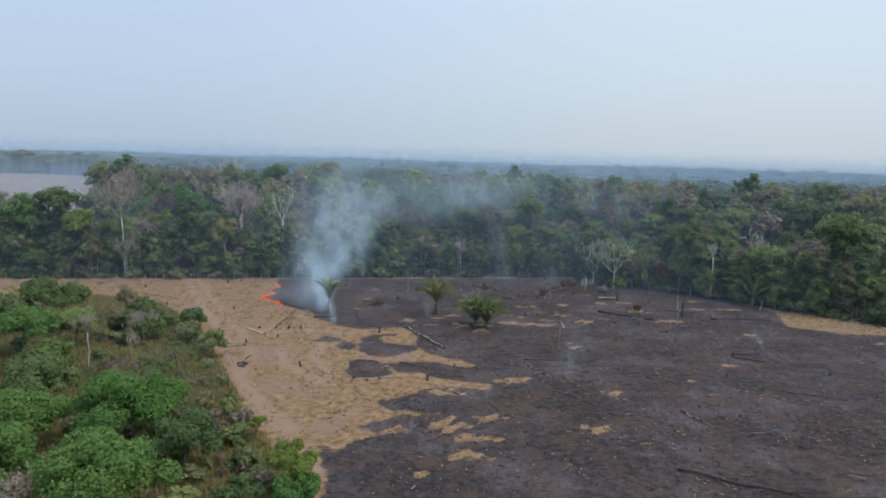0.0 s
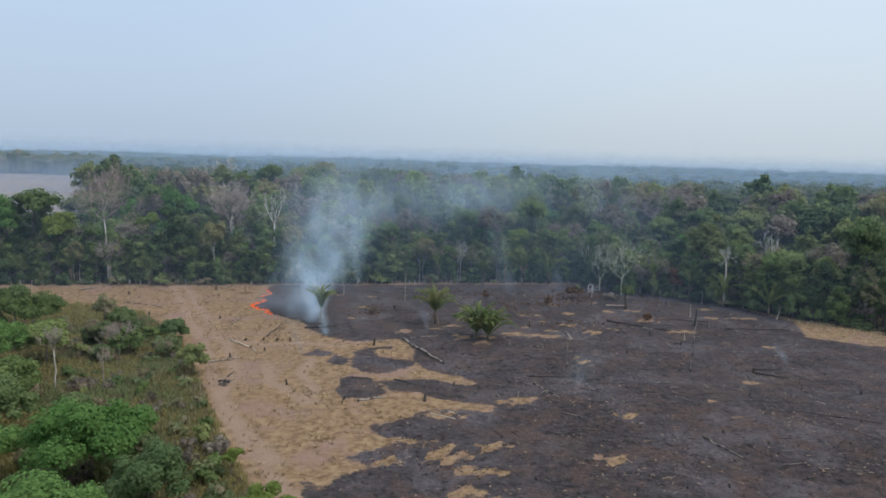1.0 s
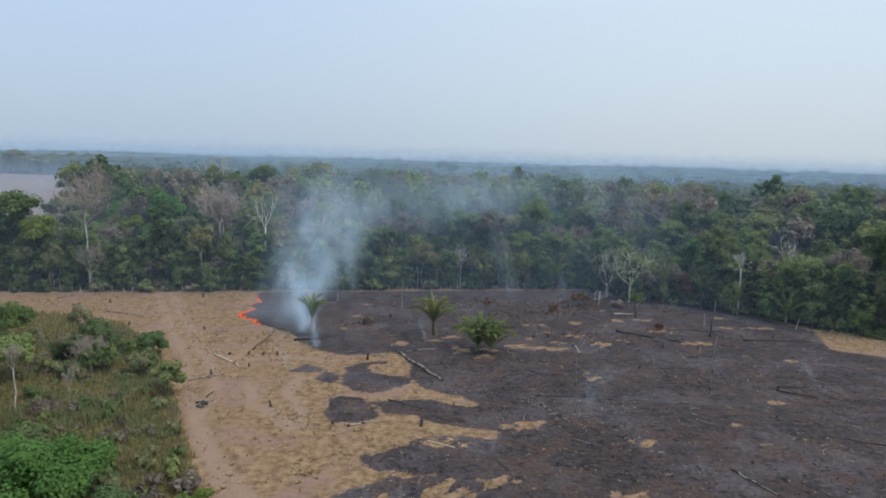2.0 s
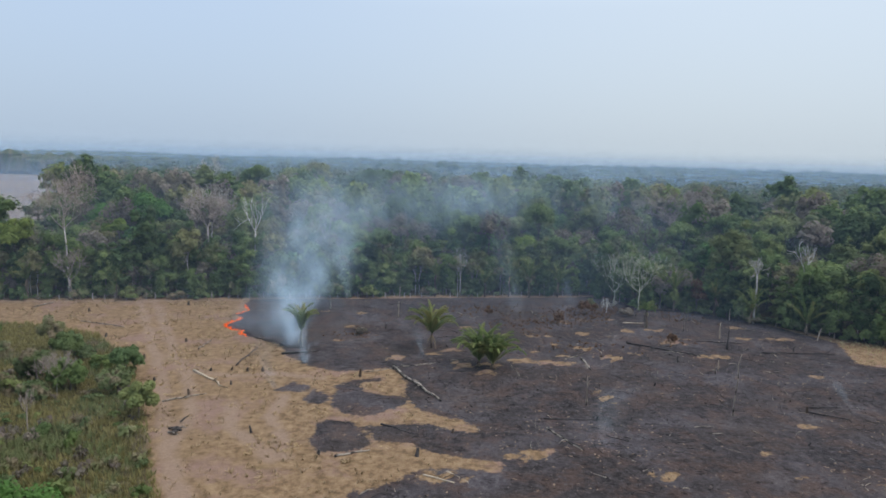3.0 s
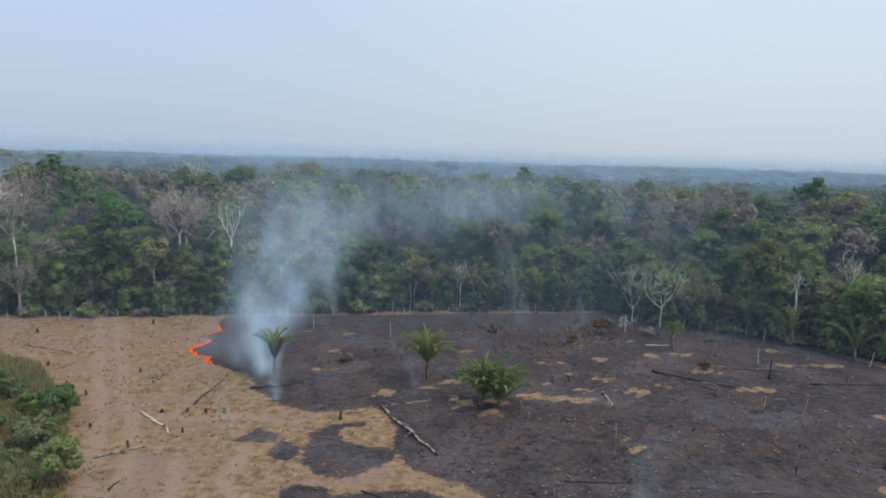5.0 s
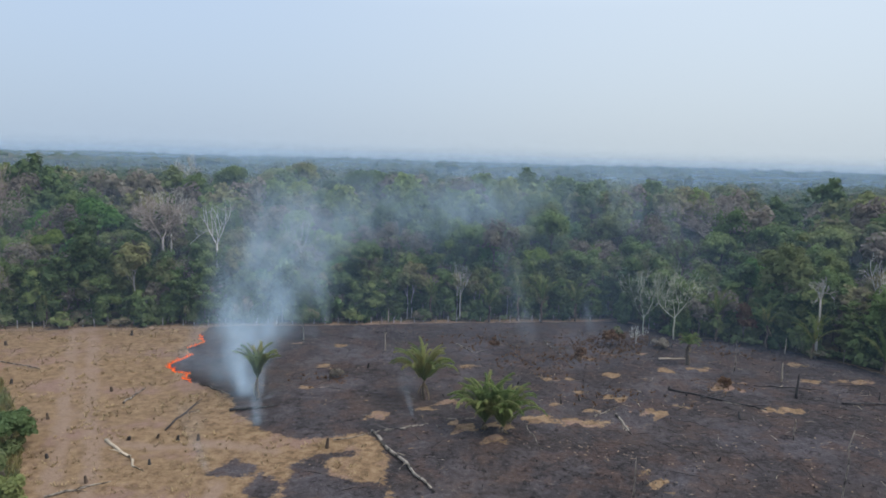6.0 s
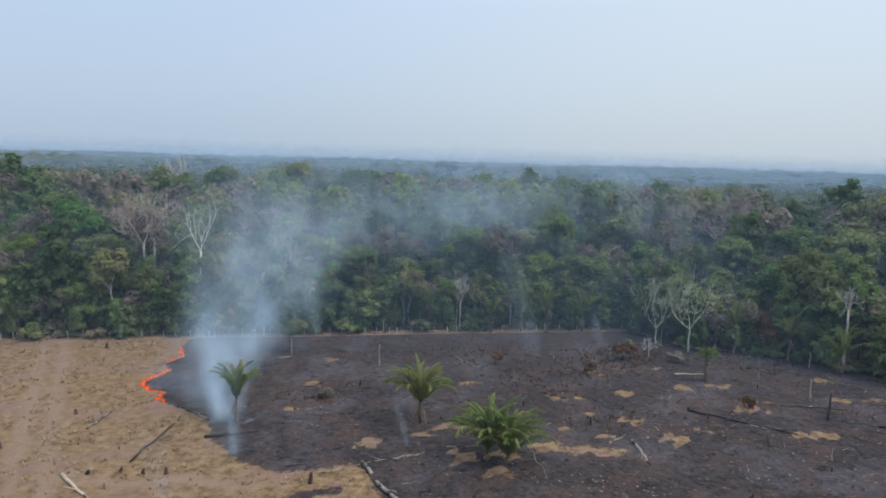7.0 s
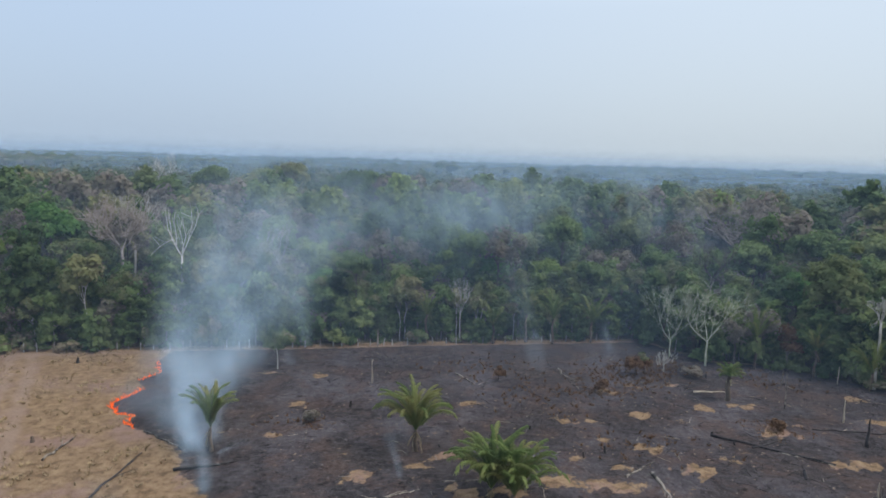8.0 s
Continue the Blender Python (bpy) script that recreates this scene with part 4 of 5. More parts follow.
own(bare_tree(132, "bare_tree", "pale leafless tree with upright branches", "tree", M_BARK_PALE, 7, 2.6, 1.1, 0.10, 6, twig=0.016, up=0.45, twigs=M_BARK_GREY), -59, 126)
own(bare_tree(133, "bare_tree", "grey-brown leafless bush of fine branches", "tree", M_BARK_GREY, 7, 2, 1.2, 0.14, 6, twig=0.03), -42.5, 60)
own(bare_tree(134, "bare_tree", "thin grey bare sapling", "tree", M_BARK_GREY, 6, 3, 0.5, 0.08, 4, twig=0.02), -54.5, 112)

SCRUBS = [
    (broadleaf(141, "scrub_bush", "low olive-green scrub bush on litter", "shrub", "scrub bushes", M_LEAF_SCRUB, M_BARK, 2.2, 1.7, 1.2, 8, 400, 0.38, -0.7, 0.46, 0.05), 3),
    (broadleaf(142, "scrub_bush", "leafy mid-green bush in the scrub", "shrub", "scrub bushes", M_LEAF_MID, M_BARK, 2.4, 1.7, 1.3, 8, 400, 0.38, -0.7, 0.46, 0.05), 2),
    (broadleaf(143, "scrub_bush", "dry brownish bush in the scrub", "shrub", "scrub bushes", M_LEAF_DRY, M_BARK, 1.8, 1.6, 1.0, 8, 380, 0.34, -0.7, 0.46, 0.05), 1.2),
]
rng = np.random.default_rng(8)
n = 0
while n < 95:
    x, y = rng.uniform(-100, -14), rng.uniform(54, 150)
    d = float(inside_distance(np.array([x]), np.array([y]), SCRUB)[0])
    if d < 0.6 or abs(x) > 0.7 * y + 4:
        continue
    if rng.random() < 0.9 and 80 < y < 132 and x > -60:
        continue
    plant(choose(SCRUBS, rng), at(x, y, rng.uniform(0.45, 1.25), rng.uniform(0, 360), 0, rng.uniform(0.7, 1.2)))
    n += 1


LOW_BRUSH = [
    (broadleaf(145, "low_bush", "low straggly olive bush in dry grass", "shrub", "low brush beside the track", M_LEAF_SCRUB, M_BARK_GREY, 1.2, 1.0, 0.6, 7, 110, 0.36, -0.6, 0.5, 0.03, 0.5), 3),
    (broadleaf(146, "low_bush", "low brown leafless bush in dry grass", "shrub", "low brush beside the track", M_LEAF_DRY, M_BARK_GREY, 1.1, 0.9, 0.6, 7, 100, 0.32, -0.6, 0.5, 0.03, 0.4), 2),
    (broadleaf(147, "low_bush", "low fresh green bush in dry grass", "shrub", "low brush beside the track", M_LEAF_MID, M_BARK_GREY, 1.2, 0.9, 0.6, 7, 110, 0.36, -0.6, 0.5, 0.03, 0.5), 1.2),
]
n = 0
while n < 140:
    x, y = rng.uniform(-62, -15), rng.uniform(68, 128)
    d = float(inside_distance(np.array([x]), np.array([y]), SCRUB)[0])
    if d < 0.4 or d > 22:
        continue
    plant(choose(LOW_BRUSH, rng), at(x, y, rng.uniform(0.45, 1.2) * (1.6 if y < 95 else 1.0), rng.uniform(0, 360), 0, rng.uniform(0.7, 1.5)))
    n += 1


# ---- low growth that nobody could count ----
def tufts(name, label, material, places, size, blades, tall, seed):
    g = np.random.default_rng(seed)
    s = Shape()
    for x, y in places:
        h = tall * g.uniform(0.5, 1.3)
        for _ in range(blades):
            a = g.uniform(0, 2 * math.pi)
            dx, dy = math.cos(a), math.sin(a)
            r = size * g.uniform(0.2, 1.0)
            w = 0.12 * size + 0.03
            p = Vector((x + dx * r * 0.4, y + dy * r * 0.4, -0.05))
            s.add([p + Vector((-dy, dx, 0)) * w, p - Vector((-dy, dx, 0)) * w, p + Vector((dx * r, dy * r, h * g.uniform(0.6, 1.1)))], [(0, 1, 2)])
    ob = s.made(name, material)
    return tagged(ob, label, "grass", kind="stuff")


for i, (kind, _) in enumerate(SCRUBS):
    if kind.name not in PLACED:
        plant(kind, at(-50 - 4 * i, 105))
rng = np.random.default_rng(9)
xs, ys = rng.uniform(-105, 6, 17000), rng.uniform(72, 200, 17000)
ok = (burnt_at(xs, ys) < -0.6) & (inside_distance(xs, ys, SCRUB) < 0) & (np.abs(xs) < 0.7 * ys + 5)
clump = np.array([noise.noise(Vector((a * 0.22, b * 0.22, 1))) for a, b in zip(xs, ys)])
ok &= clump > rng.uniform(-0.15, 0.7, len(xs))
tufts("dry_grass", "clumps of straw-coloured dry grass on the pasture", M_DRYGRASS, list(zip(xs[ok], ys[ok])), 0.42, 6, 0.40, 10)
xs, ys = rng.uniform(-105, -12, 42000), rng.uniform(50, 168, 42000)
ok = (inside_distance(xs, ys, SCRUB) > -0.5) & (np.abs(xs) < 0.7 * ys + 5)
tone = np.array([noise.noise(Vector((a * 0.09, b * 0.09, 7))) for a, b in zip(xs, ys)]) + rng.normal(0, 0.12, len(xs))
tufts("undergrowth", "tangled olive-green undergrowth of the scrub", M_LEAF_SCRUB, list(zip(xs[ok & (tone < -0.13)], ys[ok & (tone < -0.13)])), 0.55, 5, 1.1, 11)
tufts("undergrowth", "dry brown and yellow undergrowth of the scrub", M_UNDER_DRY, list(zip(xs[ok & (tone >= -0.13)], ys[ok & (tone >= -0.13)])), 0.5, 5, 0.95, 14)
xs, ys = rng.uniform(-22, 118, 9000), rng.uniform(66, 206, 9000)
ok = (burnt_at(xs, ys) > 0.5) & (np.abs(xs) < 0.7 * ys + 5)
tufts("charred_stubble", "charred stubble and scattered black debris on the ash", M_CHAR, list(zip(xs[ok], ys[ok])), 0.4, 4, 0.22, 12)
tan = [(x + rng.normal(0, a * 0.6), y + rng.normal(0, b * 0.6)) for x, y, a, b in ISLETS_FAR + ISLETS_NEAR for _ in range(int(4 * a))]
tufts("dry_grass", "dry grass left standing on unburnt islets", M_DRYGRASS, tan, 0.3, 4, 0.22, 13)


xs, ys = rng.uniform(-100, 4, 5200), rng.uniform(74, 198, 5200)
clump = np.array([noise.noise(Vector((a * 0.16, b * 0.16, 9))) for a, b in zip(xs, ys)])
ok = (burnt_at(xs, ys) < -1.2) & (inside_distance(xs, ys, SCRUB) < -0.5) & (np.abs(xs) < 0.7 * ys + 5) & (clump > 0.14)
tufts("grass_clumps", "brownish-olive grass clumps dotted over the pasture", M_CLUMP, list(zip(xs[ok], ys[ok])), 0.6, 11, 0.42, 15)


xs, ys = rng.uniform(80, 128, 1500), rng.uniform(138, 172, 1500)
ok = (burnt_at(xs, ys) < -0.2) & (np.abs(xs) < 0.7 * ys + 5)
tufts("dry_grass", "straw-coloured grass on the unburnt strip below the forest", M_DRYGRASS, list(zip(xs[ok], ys[ok])), 0.42, 6, 0.5, 20)

scorched = [(x + rng.normal(0, a), y + rng.normal(0, c)) for x, y, a, c, n in ((34, 190, 5, 4, 260), (27, 181, 3, 2, 90), (44, 195, 4, 3, 120), (18, 178, 5, 4, 70), (50, 167, 2.5, 2, 70), (30, 161, 4, 3, 50), (-18, 166, 3, 2, 40), (60, 190, 4, 3, 60), (8, 192, 6, 4, 80)) for _ in range(n)]
tufts("scorched_grass", "rust-brown scorched grass and weeds at the far side of the burn", M_LEAF_BURNT, scorched, 0.5, 7, 0.5, 19)


def sticks(name, label, material, count, low, high, seed):
    """Burnt twigs and branches strewn over the ash."""
    g = np.random.default_rng(seed)
    s = Shape()
    xs, ys = g.uniform(-20, 112, count * 2), g.uniform(66, 205, count * 2)
    ok = np.where((burnt_at(xs, ys) > 0.3) & (np.abs(xs) < 0.7 * ys + 4))[0][:count]
    for x, y in zip(xs[ok], ys[ok]):
        a, n, r = g.uniform(0, math.pi), g.uniform(low, high), g.uniform(0.02, 0.055)
        d = Vector((math.cos(a), math.sin(a), 0)) * n
        p = Vector((x, y, r + 0.03))
        s.tube([p, p + d * 0.5 + Vector((g.normal(0, 0.1), g.normal(0, 0.1), abs(g.normal(0, 0.1)))) * n * 0.5, p + d], [r, r * 0.8, r * 0.4], 4, False)
    return tagged(s.made(name, material), label, "debris", kind="stuff")


sticks("burnt_sticks", "charred twigs and branches strewn over ash", M_CHAR, 480, 0.8, 4.0, 16)
sticks("grey_sticks", "grey half-burnt branches strewn over ash", M_LOG, 130, 0.8, 3.0, 17)
sticks("pale_sticks", "bleached splinters and pale ash-coated branches", M_LOG_PALE, 30, 0.4, 2.0, 18)


def clods(name, label, material, count, seed):
    """Flat clods of baked earth and ash crust in loose clusters on the burn."""
    g = np.random.default_rng(seed)
    s = Shape()
    v, faces = ICO1
    hubs = [(x, y) for x, y in zip(g.uniform(-18, 110, 260), g.uniform(70, 203, 260))]
    n = 0
    while n < count:
        hx, hy = hubs[g.integers(len(hubs))]
        x, y = hx + g.normal(0, 3.0), hy + g.normal(0, 2.0)
        if burnt_at([x], [y])[0] < 0.4 or abs(x) > 0.7 * y + 4:
            n += 0.2
            continue
        r = g.uniform(0.05, 0.15)
        p = v * g.uniform(0.7, 1.25, (len(v), 1)) * np.array([r * g.uniform(1.0, 2.6), r, r * 0.22])
        a = g.uniform(0, math.pi)
        q = np.stack([p[:, 0] * math.cos(a) - p[:, 1] * math.sin(a) + x, p[:, 0] * math.sin(a) + p[:, 1] * math.cos(a) + y, p[:, 2] + 0.06], 1)
        s.add([tuple(k) for k in q], faces)
        n += 1
    return tagged(s.made(name, material), label, "debris", kind="stuff")


clods("earth_clods", "pale baked clods of earth scattered over the ash", M_CLOD, 1700, 21)
clods("charred_clods", "black charred lumps scattered over the ash", M_CHAR, 420, 22)


# ---- palms in the burnt field ----
palm(201, at(-27.7, 155.3), "slim young palm with few upright fronds beside the smoke", 3.2, 0.24, 18, 5.9, (1.3, 1.55), (1.3, 2.0), 4, 0.52)
palm(202, at(-1.7, 157.0), "green palm with an arching crown on burnt ground", 3.0, 0.22, 34, 7.0, (0.9, 1.55), (1.5, 2.2), 5, 0.52)
palm(203, at(7.4, 146.2), "bushy palm with long upright fronds and withered skirt", 1.0, 0.22, 34, 7.8, (1.0, 1.55), (1.5, 2.3), 9, 0.54)
palm(204, at(9.9, 145.0), "bushy palm with drooping fronds, twin of its neighbour", 0.9, 0.22, 34, 7.2, (0.95, 1.55), (1.6, 2.4), 9, 0.54)
palm(205, at(48.3, 179.0), "small scorched palm with a tan trunk and short fronds", 4.2, 0.34, 20, 2.6, (0.5, 1.5), (1.4, 2.0), 10, 0.5)


# ---- logs, stumps, dead poles ----
def log(seed, a, b, girth, material, label, forks=1):
    """A fallen trunk > wood, broken branches."""
    g = np.random.default_rng(seed)
    radius = girth * 0.72
    a, b = Vector((*a, radius * 0.75)), Vector((*b, radius * 0.55))
    span = b - a
    ob = thing("fallen_log", label, "log", "fallen logs", m=pose(a.x, a.y, 0))
    s = Shape()
    n = 8
    path = []
    for i in range(n):
        p = span * (i / (n - 1)) + Vector((0, 0, a.z))
        p += Vector((g.normal(0, 0.016), g.normal(0, 0.016), abs(g.normal(0, 0.006)))) * span.length * (0 < i < n - 1)
        path.append(p)
    s.tube(path, [radius * (1.15 - 0.6 * i / (n - 1)) * g.uniform(0.88, 1.1) for i in range(n)], 8)
    s.made("wood", material, ob, smooth=True)
    for k in range(forks):
        i = int(g.integers(3, n - 1))
        d = (span.normalized() + Vector((g.normal(0, 0.8), g.normal(0, 0.8), abs(g.normal(0.1, 0.25))))).normalized()
        length = span.length * g.uniform(0.12, 0.3)
        w = Shape()
        w.tube([path[i], path[i] + d * length * 0.5, path[i] + d * length + Vector((0, 0, -0.1))], [radius * 0.5, radius * 0.35, radius * 0.15], 5)
        w.made("branch", material, ob)
    return ob


BLACK, GREY, PALE = (M_CHAR, "charred black log lying in the ash"), (M_LOG, "half-charred grey log lying on burnt ground"), (M_LOG_PALE, "bleached pale log lying on dry ground")
LOGS = [((-8.3, 143.9), (0.7, 127.8), 0.30, GREY), ((-12.6, 107.6), (-8.4, 109.7), 0.22, GREY), ((-7.8, 118.2), (-2.6, 114.8), 0.16, BLACK),
        ((15.9, 118.5), (19.6, 111.8), 0.18, GREY), ((-42.6, 138.5), (-34.1, 130.7), 0.30, PALE), ((-36.5, 142.4), (-36, 154.2), 0.16, BLACK),
        ((-46.8, 151.4), (-46.6, 157.8), 0.2, GREY), ((-41.8, 124.1), (-36.5, 128), 0.2, GREY), ((-80.2, 169.6), (-68.5, 165.8), 0.16, GREY),
        ((-97.9, 181.2), (-96.5, 186.4), 0.25, GREY), ((39.9, 164.6), (52.7, 156.5), 0.28, BLACK), ((44, 161), (50, 164), 0.2, BLACK),
        ((55.9, 167.8), (66.3, 167.1), 0.18, BLACK), ((27.8, 152.7), (28.2, 145.5), 0.28, GREY), ((24.3, 151.7), (29.2, 156.1), 0.16, GREY),
        ((37.3, 98.1), (40.1, 91.9), 0.14, GREY), ((55.1, 109.3), (67.2, 104.8), 0.15, BLACK), ((30, 78.4), (45, 71), 0.2, BLACK),
        ((59.4, 129.7), (65.1, 130.3), 0.16, BLACK), ((16, 122), (24, 122.1), 0.14, BLACK), ((58.3, 127.9), (63.5, 125), 0.16, BLACK),
        ((67, 160.5), (82.1, 160.7), 0.2, BLACK), ((23, 193.2), (24.6, 181.1), 0.16, GREY), ((4, 188.4), (7.2, 182.9), 0.2, GREY),
        ((-38.8, 160.7), (-31.5, 155.3), 0.16, GREY), ((-30.2, 149.8), (-23.5, 152.6), 0.3, BLACK), ((44.1, 182.5), (49.4, 183), 0.2, PALE),
        ((-4.2, 145.2), (-0.6, 147.2), 0.14, GREY), ((1.9, 149), (6.5, 149.8), 0.14, GREY), ((17.3, 116.6), (19.9, 111.8), 0.14, BLACK)]
for i, (a, b, r, (mat, text)) in enumerate(LOGS):
    log(300 + i, a, b, r, mat, text, 1 + i % 3)
log(340, (-1.2, 103.5), (2.6, 101.8), 0.16, M_LOG_PALE, "bleached split log on an unburnt islet", 3)
log(342, (-13.2, 140.9), (-1.1, 147.2), 0.085, M_LOG, "long bent grey branch on the ash", 2)
log(343, (13.2, 149.5), (14.7, 139.7), 0.10, M_LOG, "thin grey pole lying beside the palms", 0)
log(344, (24.4, 151.4), (26.0, 154.7), 0.12, M_LOG, "forked grey branch on the ash", 2)
log(345, (45.3, 161.4), (52.5, 156.2), 0.16, M_LOG, "weathered grey log against a charred one", 1)
log(341, (1.6, 104.6), (4.2, 102), 0.12, M_LOG_PALE, "bleached branch on an unburnt islet", 1)


def stump(seed, x, y, height, radius, material, label):
    g = np.random.default_rng(seed)
    s = Shape()
    dx, dy = g.normal(0, 0.1, 2)
    s.tube([(0, 0, -0.2), (0, 0, 0.12), (dx * 0.5, dy * 0.5, height * 0.5), (dx, dy, height * 0.9), (dx * 1.2, dy * 1.2, height)],
           [radius * 1.7, radius * 1.25, radius, radius * 0.85, radius * 0.4], 8)
    ob = s.made("tree_stump", material, m=pose(x, y, 0, 0, 0, g.uniform(0, 360)))
    return tagged(ob, label, "stump", "stumps in the field")


STUMPS = [(-25.2, 114.1, 1.5), (-39.1, 127.5, 1.3), (-68.6, 158.5, 1.0), (-51.2, 156.4, 1.0), (-63.6, 188.4, 1.3), (-36.5, 140, 0.8), (-33.6, 139.5, 1.0), (-31, 139.8, 1.1), (-39.9, 139, 0.8),
          (-83.3, 178.8, 1.2), (-34.1, 132.4, 1.0), (-54.3, 145, 1.2), (-47.1, 133.2, 0.9), (-13.6, 138.5, 2.0), (-2.2, 108.4, 1.6), (2.4, 116, 0.9), (-14.8, 108.3, 0.8), (58.3, 127.9, 1.4)]
BURNT_STUMPS = [(51.6, 115.3, 0.8), (37.6, 138.2, 0.9), (23.9, 122.1, 0.9), (46.7, 152.6, 1.1), (42, 161.9, 0.8), (74.8, 163.1, 0.9), (47, 153.5, 1.2), (49.3, 190.2, 1.0), (20.2, 156.6, 1.2),
                (23.4, 158.4, 1.2), (40, 164.8, 0.9), (-12.3, 171.5, 1.3), (1.5, 158.6, 0.5), (14.3, 165.3, 0.8), (64, 105, 0.6), (72, 118, 0.7), (35, 84, 0.6), (17, 80, 0.6), (41, 100, 0.5)]
for i, (x, y, h) in enumerate(STUMPS):
    stump(400 + i, x, y, h * 0.75, 0.15 + 0.02 * (i % 5), M_TERMITE if i % 2 else M_CHAR, "dark weathered stump standing in dry grass")
for i, (x, y, h) in enumerate(BURNT_STUMPS):
    stump(430 + i, x, y, h * 0.75, 0.11 + 0.02 * (i % 4), M_CHAR, "charred black stump in the ash")


def pole(seed, x, y, height, radius, material, label, lean=0.0):
    """A dead standing stem > stem, stubs of branches."""
    g = np.random.default_rng(seed)
    ob = thing("dead_pole", label, "dead tree", "standing dead stems", m=pose(x, y, 0))
    s = Shape()
    path = [(lean * height * i / 5 + g.normal(0, 0.012) * height * (i > 0), g.normal(0, 0.012) * height * (i > 0), -0.3 * (i == 0) + height * i / 5) for i in range(6)]
    s.tube(path, [radius * (1.3 - 0.18 * i) for i in range(6)], 7)
    s.made("stem", material, ob, smooth=True)
    for k in range(2):
        p = Vector(path[3 + k])
        d = Vector((g.normal(), g.normal(), 0.8)).normalized() * height * 0.07
        w = Shape()
        w.tube([p, p + d], [radius * 0.4, radius * 0.15], 5)
        w.made("branch_stub", material, ob)
    return ob


pole(501, 45.6, 125.5, 10.0, 0.08, M_LOG, "tall thin pale dead stem standing in the ash", 0.03)
pole(502, 23.7, 128.5, 4.7, 0.07, M_LOG, "thin grey dead stem in the ash")
pole(503, 60.6, 162.6, 4.2, 0.2, M_CHAR, "thick charred standing trunk with a pale top")
pole(504, 62.4, 171, 3.6, 0.09, M_LOG_PALE, "short pale dead stem")
pole(505, 51, 145.4, 3.1, 0.07, M_LOG, "short thin grey dead stem")
pole(506, 56.2, 176.2, 5.8, 0.08, M_LOG, "thin grey dead stem near the forest")
pole(507, 52.9, 148.6, 1.8, 0.08, M_LOG_PALE, "short pale stake in the ash")
pole(508, -10.3, 182.8, 4.0, 0.07, M_LOG_PALE, "thin pale sapling stem with a few leaves")
pole(509, -11.6, 204, 3.6, 0.12, M_LOG_PALE, "pale dead stem beside the fence")
pole(510, 72.6, 189.5, 3.0, 0.08, M_LOG_PALE, "thin pale stem at the forest edge")
pole(511, 84.5, 171.5, 3.0, 0.1, M_LOG_PALE, "leaning pale dead stem at the forest edge", 0.2)
pole(512, 61, 186.5, 3.2, 0.07, M_LOG, "thin grey stem at the forest edge")

# scorched bushes in the far corner of the burn
for i, (x, y, h, r, leaf, text) in enumerate(((36.5, 190.5, 4.0, 2.4, M_LEAF_BURNT, "scorched brown bush with dead twigs"), (38.5, 191.5, 4.4, 1.4, M_LEAF_SCRUB, "half-green scorched bush on ash"), (11.4, 185.4, 2.6, 1.2, M_LEAF_BURNT, "rust-brown scorched bush in the burn"),
                                                 (28.4, 181.2, 2.2, 1.4, M_LEAF_BURNT, "rust-brown scorched bush on ash"), (-16.7, 165.4, 1.8, 1.2, M_LEAF_DRY, "dry brownish scorched bush on ash"), (50.5, 167, 1.8, 1.3, M_LEAF_BURNT, "scorched brown bush on an islet"), (46.5, 190, 2.0, 1.6, M_LEAF_DRY, "dry grey bush at the burn's edge"))):
    ob = broadleaf(520 + i, "scorched_bush", text, "shrub", "scorched bushes", leaf, M_CHAR, h, r, h * 0.42, 9, 420, 0.32, -0.6, 0.42, 0.06)
    ob.matrix_basis = at(x, y)
own(bare_tree(531, "bare_tree", "small bleached dead tree in the burn", "tree", M_BARK_PALE, 4.5, 1.2, 1.0, 0.1, 4, twig=0.03), 42.5, 193)

# heap of charred roots beside the track
heap = thing("root_heap", "heap of dark burnt roots and wood beside the track", "wood pile", m=pose(-35.5, 113.3, 0))
g = np.random.default_rng(540)
for i in range(11):
    s = Shape()
    a = Vector((g.normal(0, 0.7), g.normal(0, 1.0), g.uniform(0.05, 0.5)))
    b = a + Vector((g.normal(0, 0.9), g.normal(0, 0.9), g.uniform(-0.2, 0.7)))
    s.tube([a, a.lerp(b, 0.5) + Vector((0, 0, 0.1)), b], [g.uniform(0.1, 0.24), 0.13, 0.05], 6)
    s.made("root", M_CHAR if i % 3 else M_LOG, heap)


# ---- fence along the forest ----
fence = thing("fence", "old wire fence with thin weathered wooden posts", "fence", m=pose(0, 0, 0))
g = np.random.default_rng(550)
posts = []
for i in range(72):
    x = -135 + 180 * i / 71 + g.normal(0, 0.3)
    y = 207.0 + 0.175 * x + g.normal(0, 0.12)
    h = g.uniform(1.25, 1.75)
    s = Shape()
    s.tube([(0, 0, -0.3), (g.normal(0, 0.03), 0, h * 0.6), (g.normal(0, 0.08), g.normal(0, 0.05), h)], [0.10, 0.09, 0.075], 6)
    s.made("post", M_BARK_PALE if g.random() < 0.7 else M_BARK_GREY, fence, m=pose(x, y, 0))
    posts.append((x, y))
for z in (0.45, 0.8, 1.15):
    s = Shape()
    s.tube([(x, y - 0.08, z) for x, y in posts], [0.012] * len(posts), 3)
    s.made("wire", M_BARK_GREY, fence)


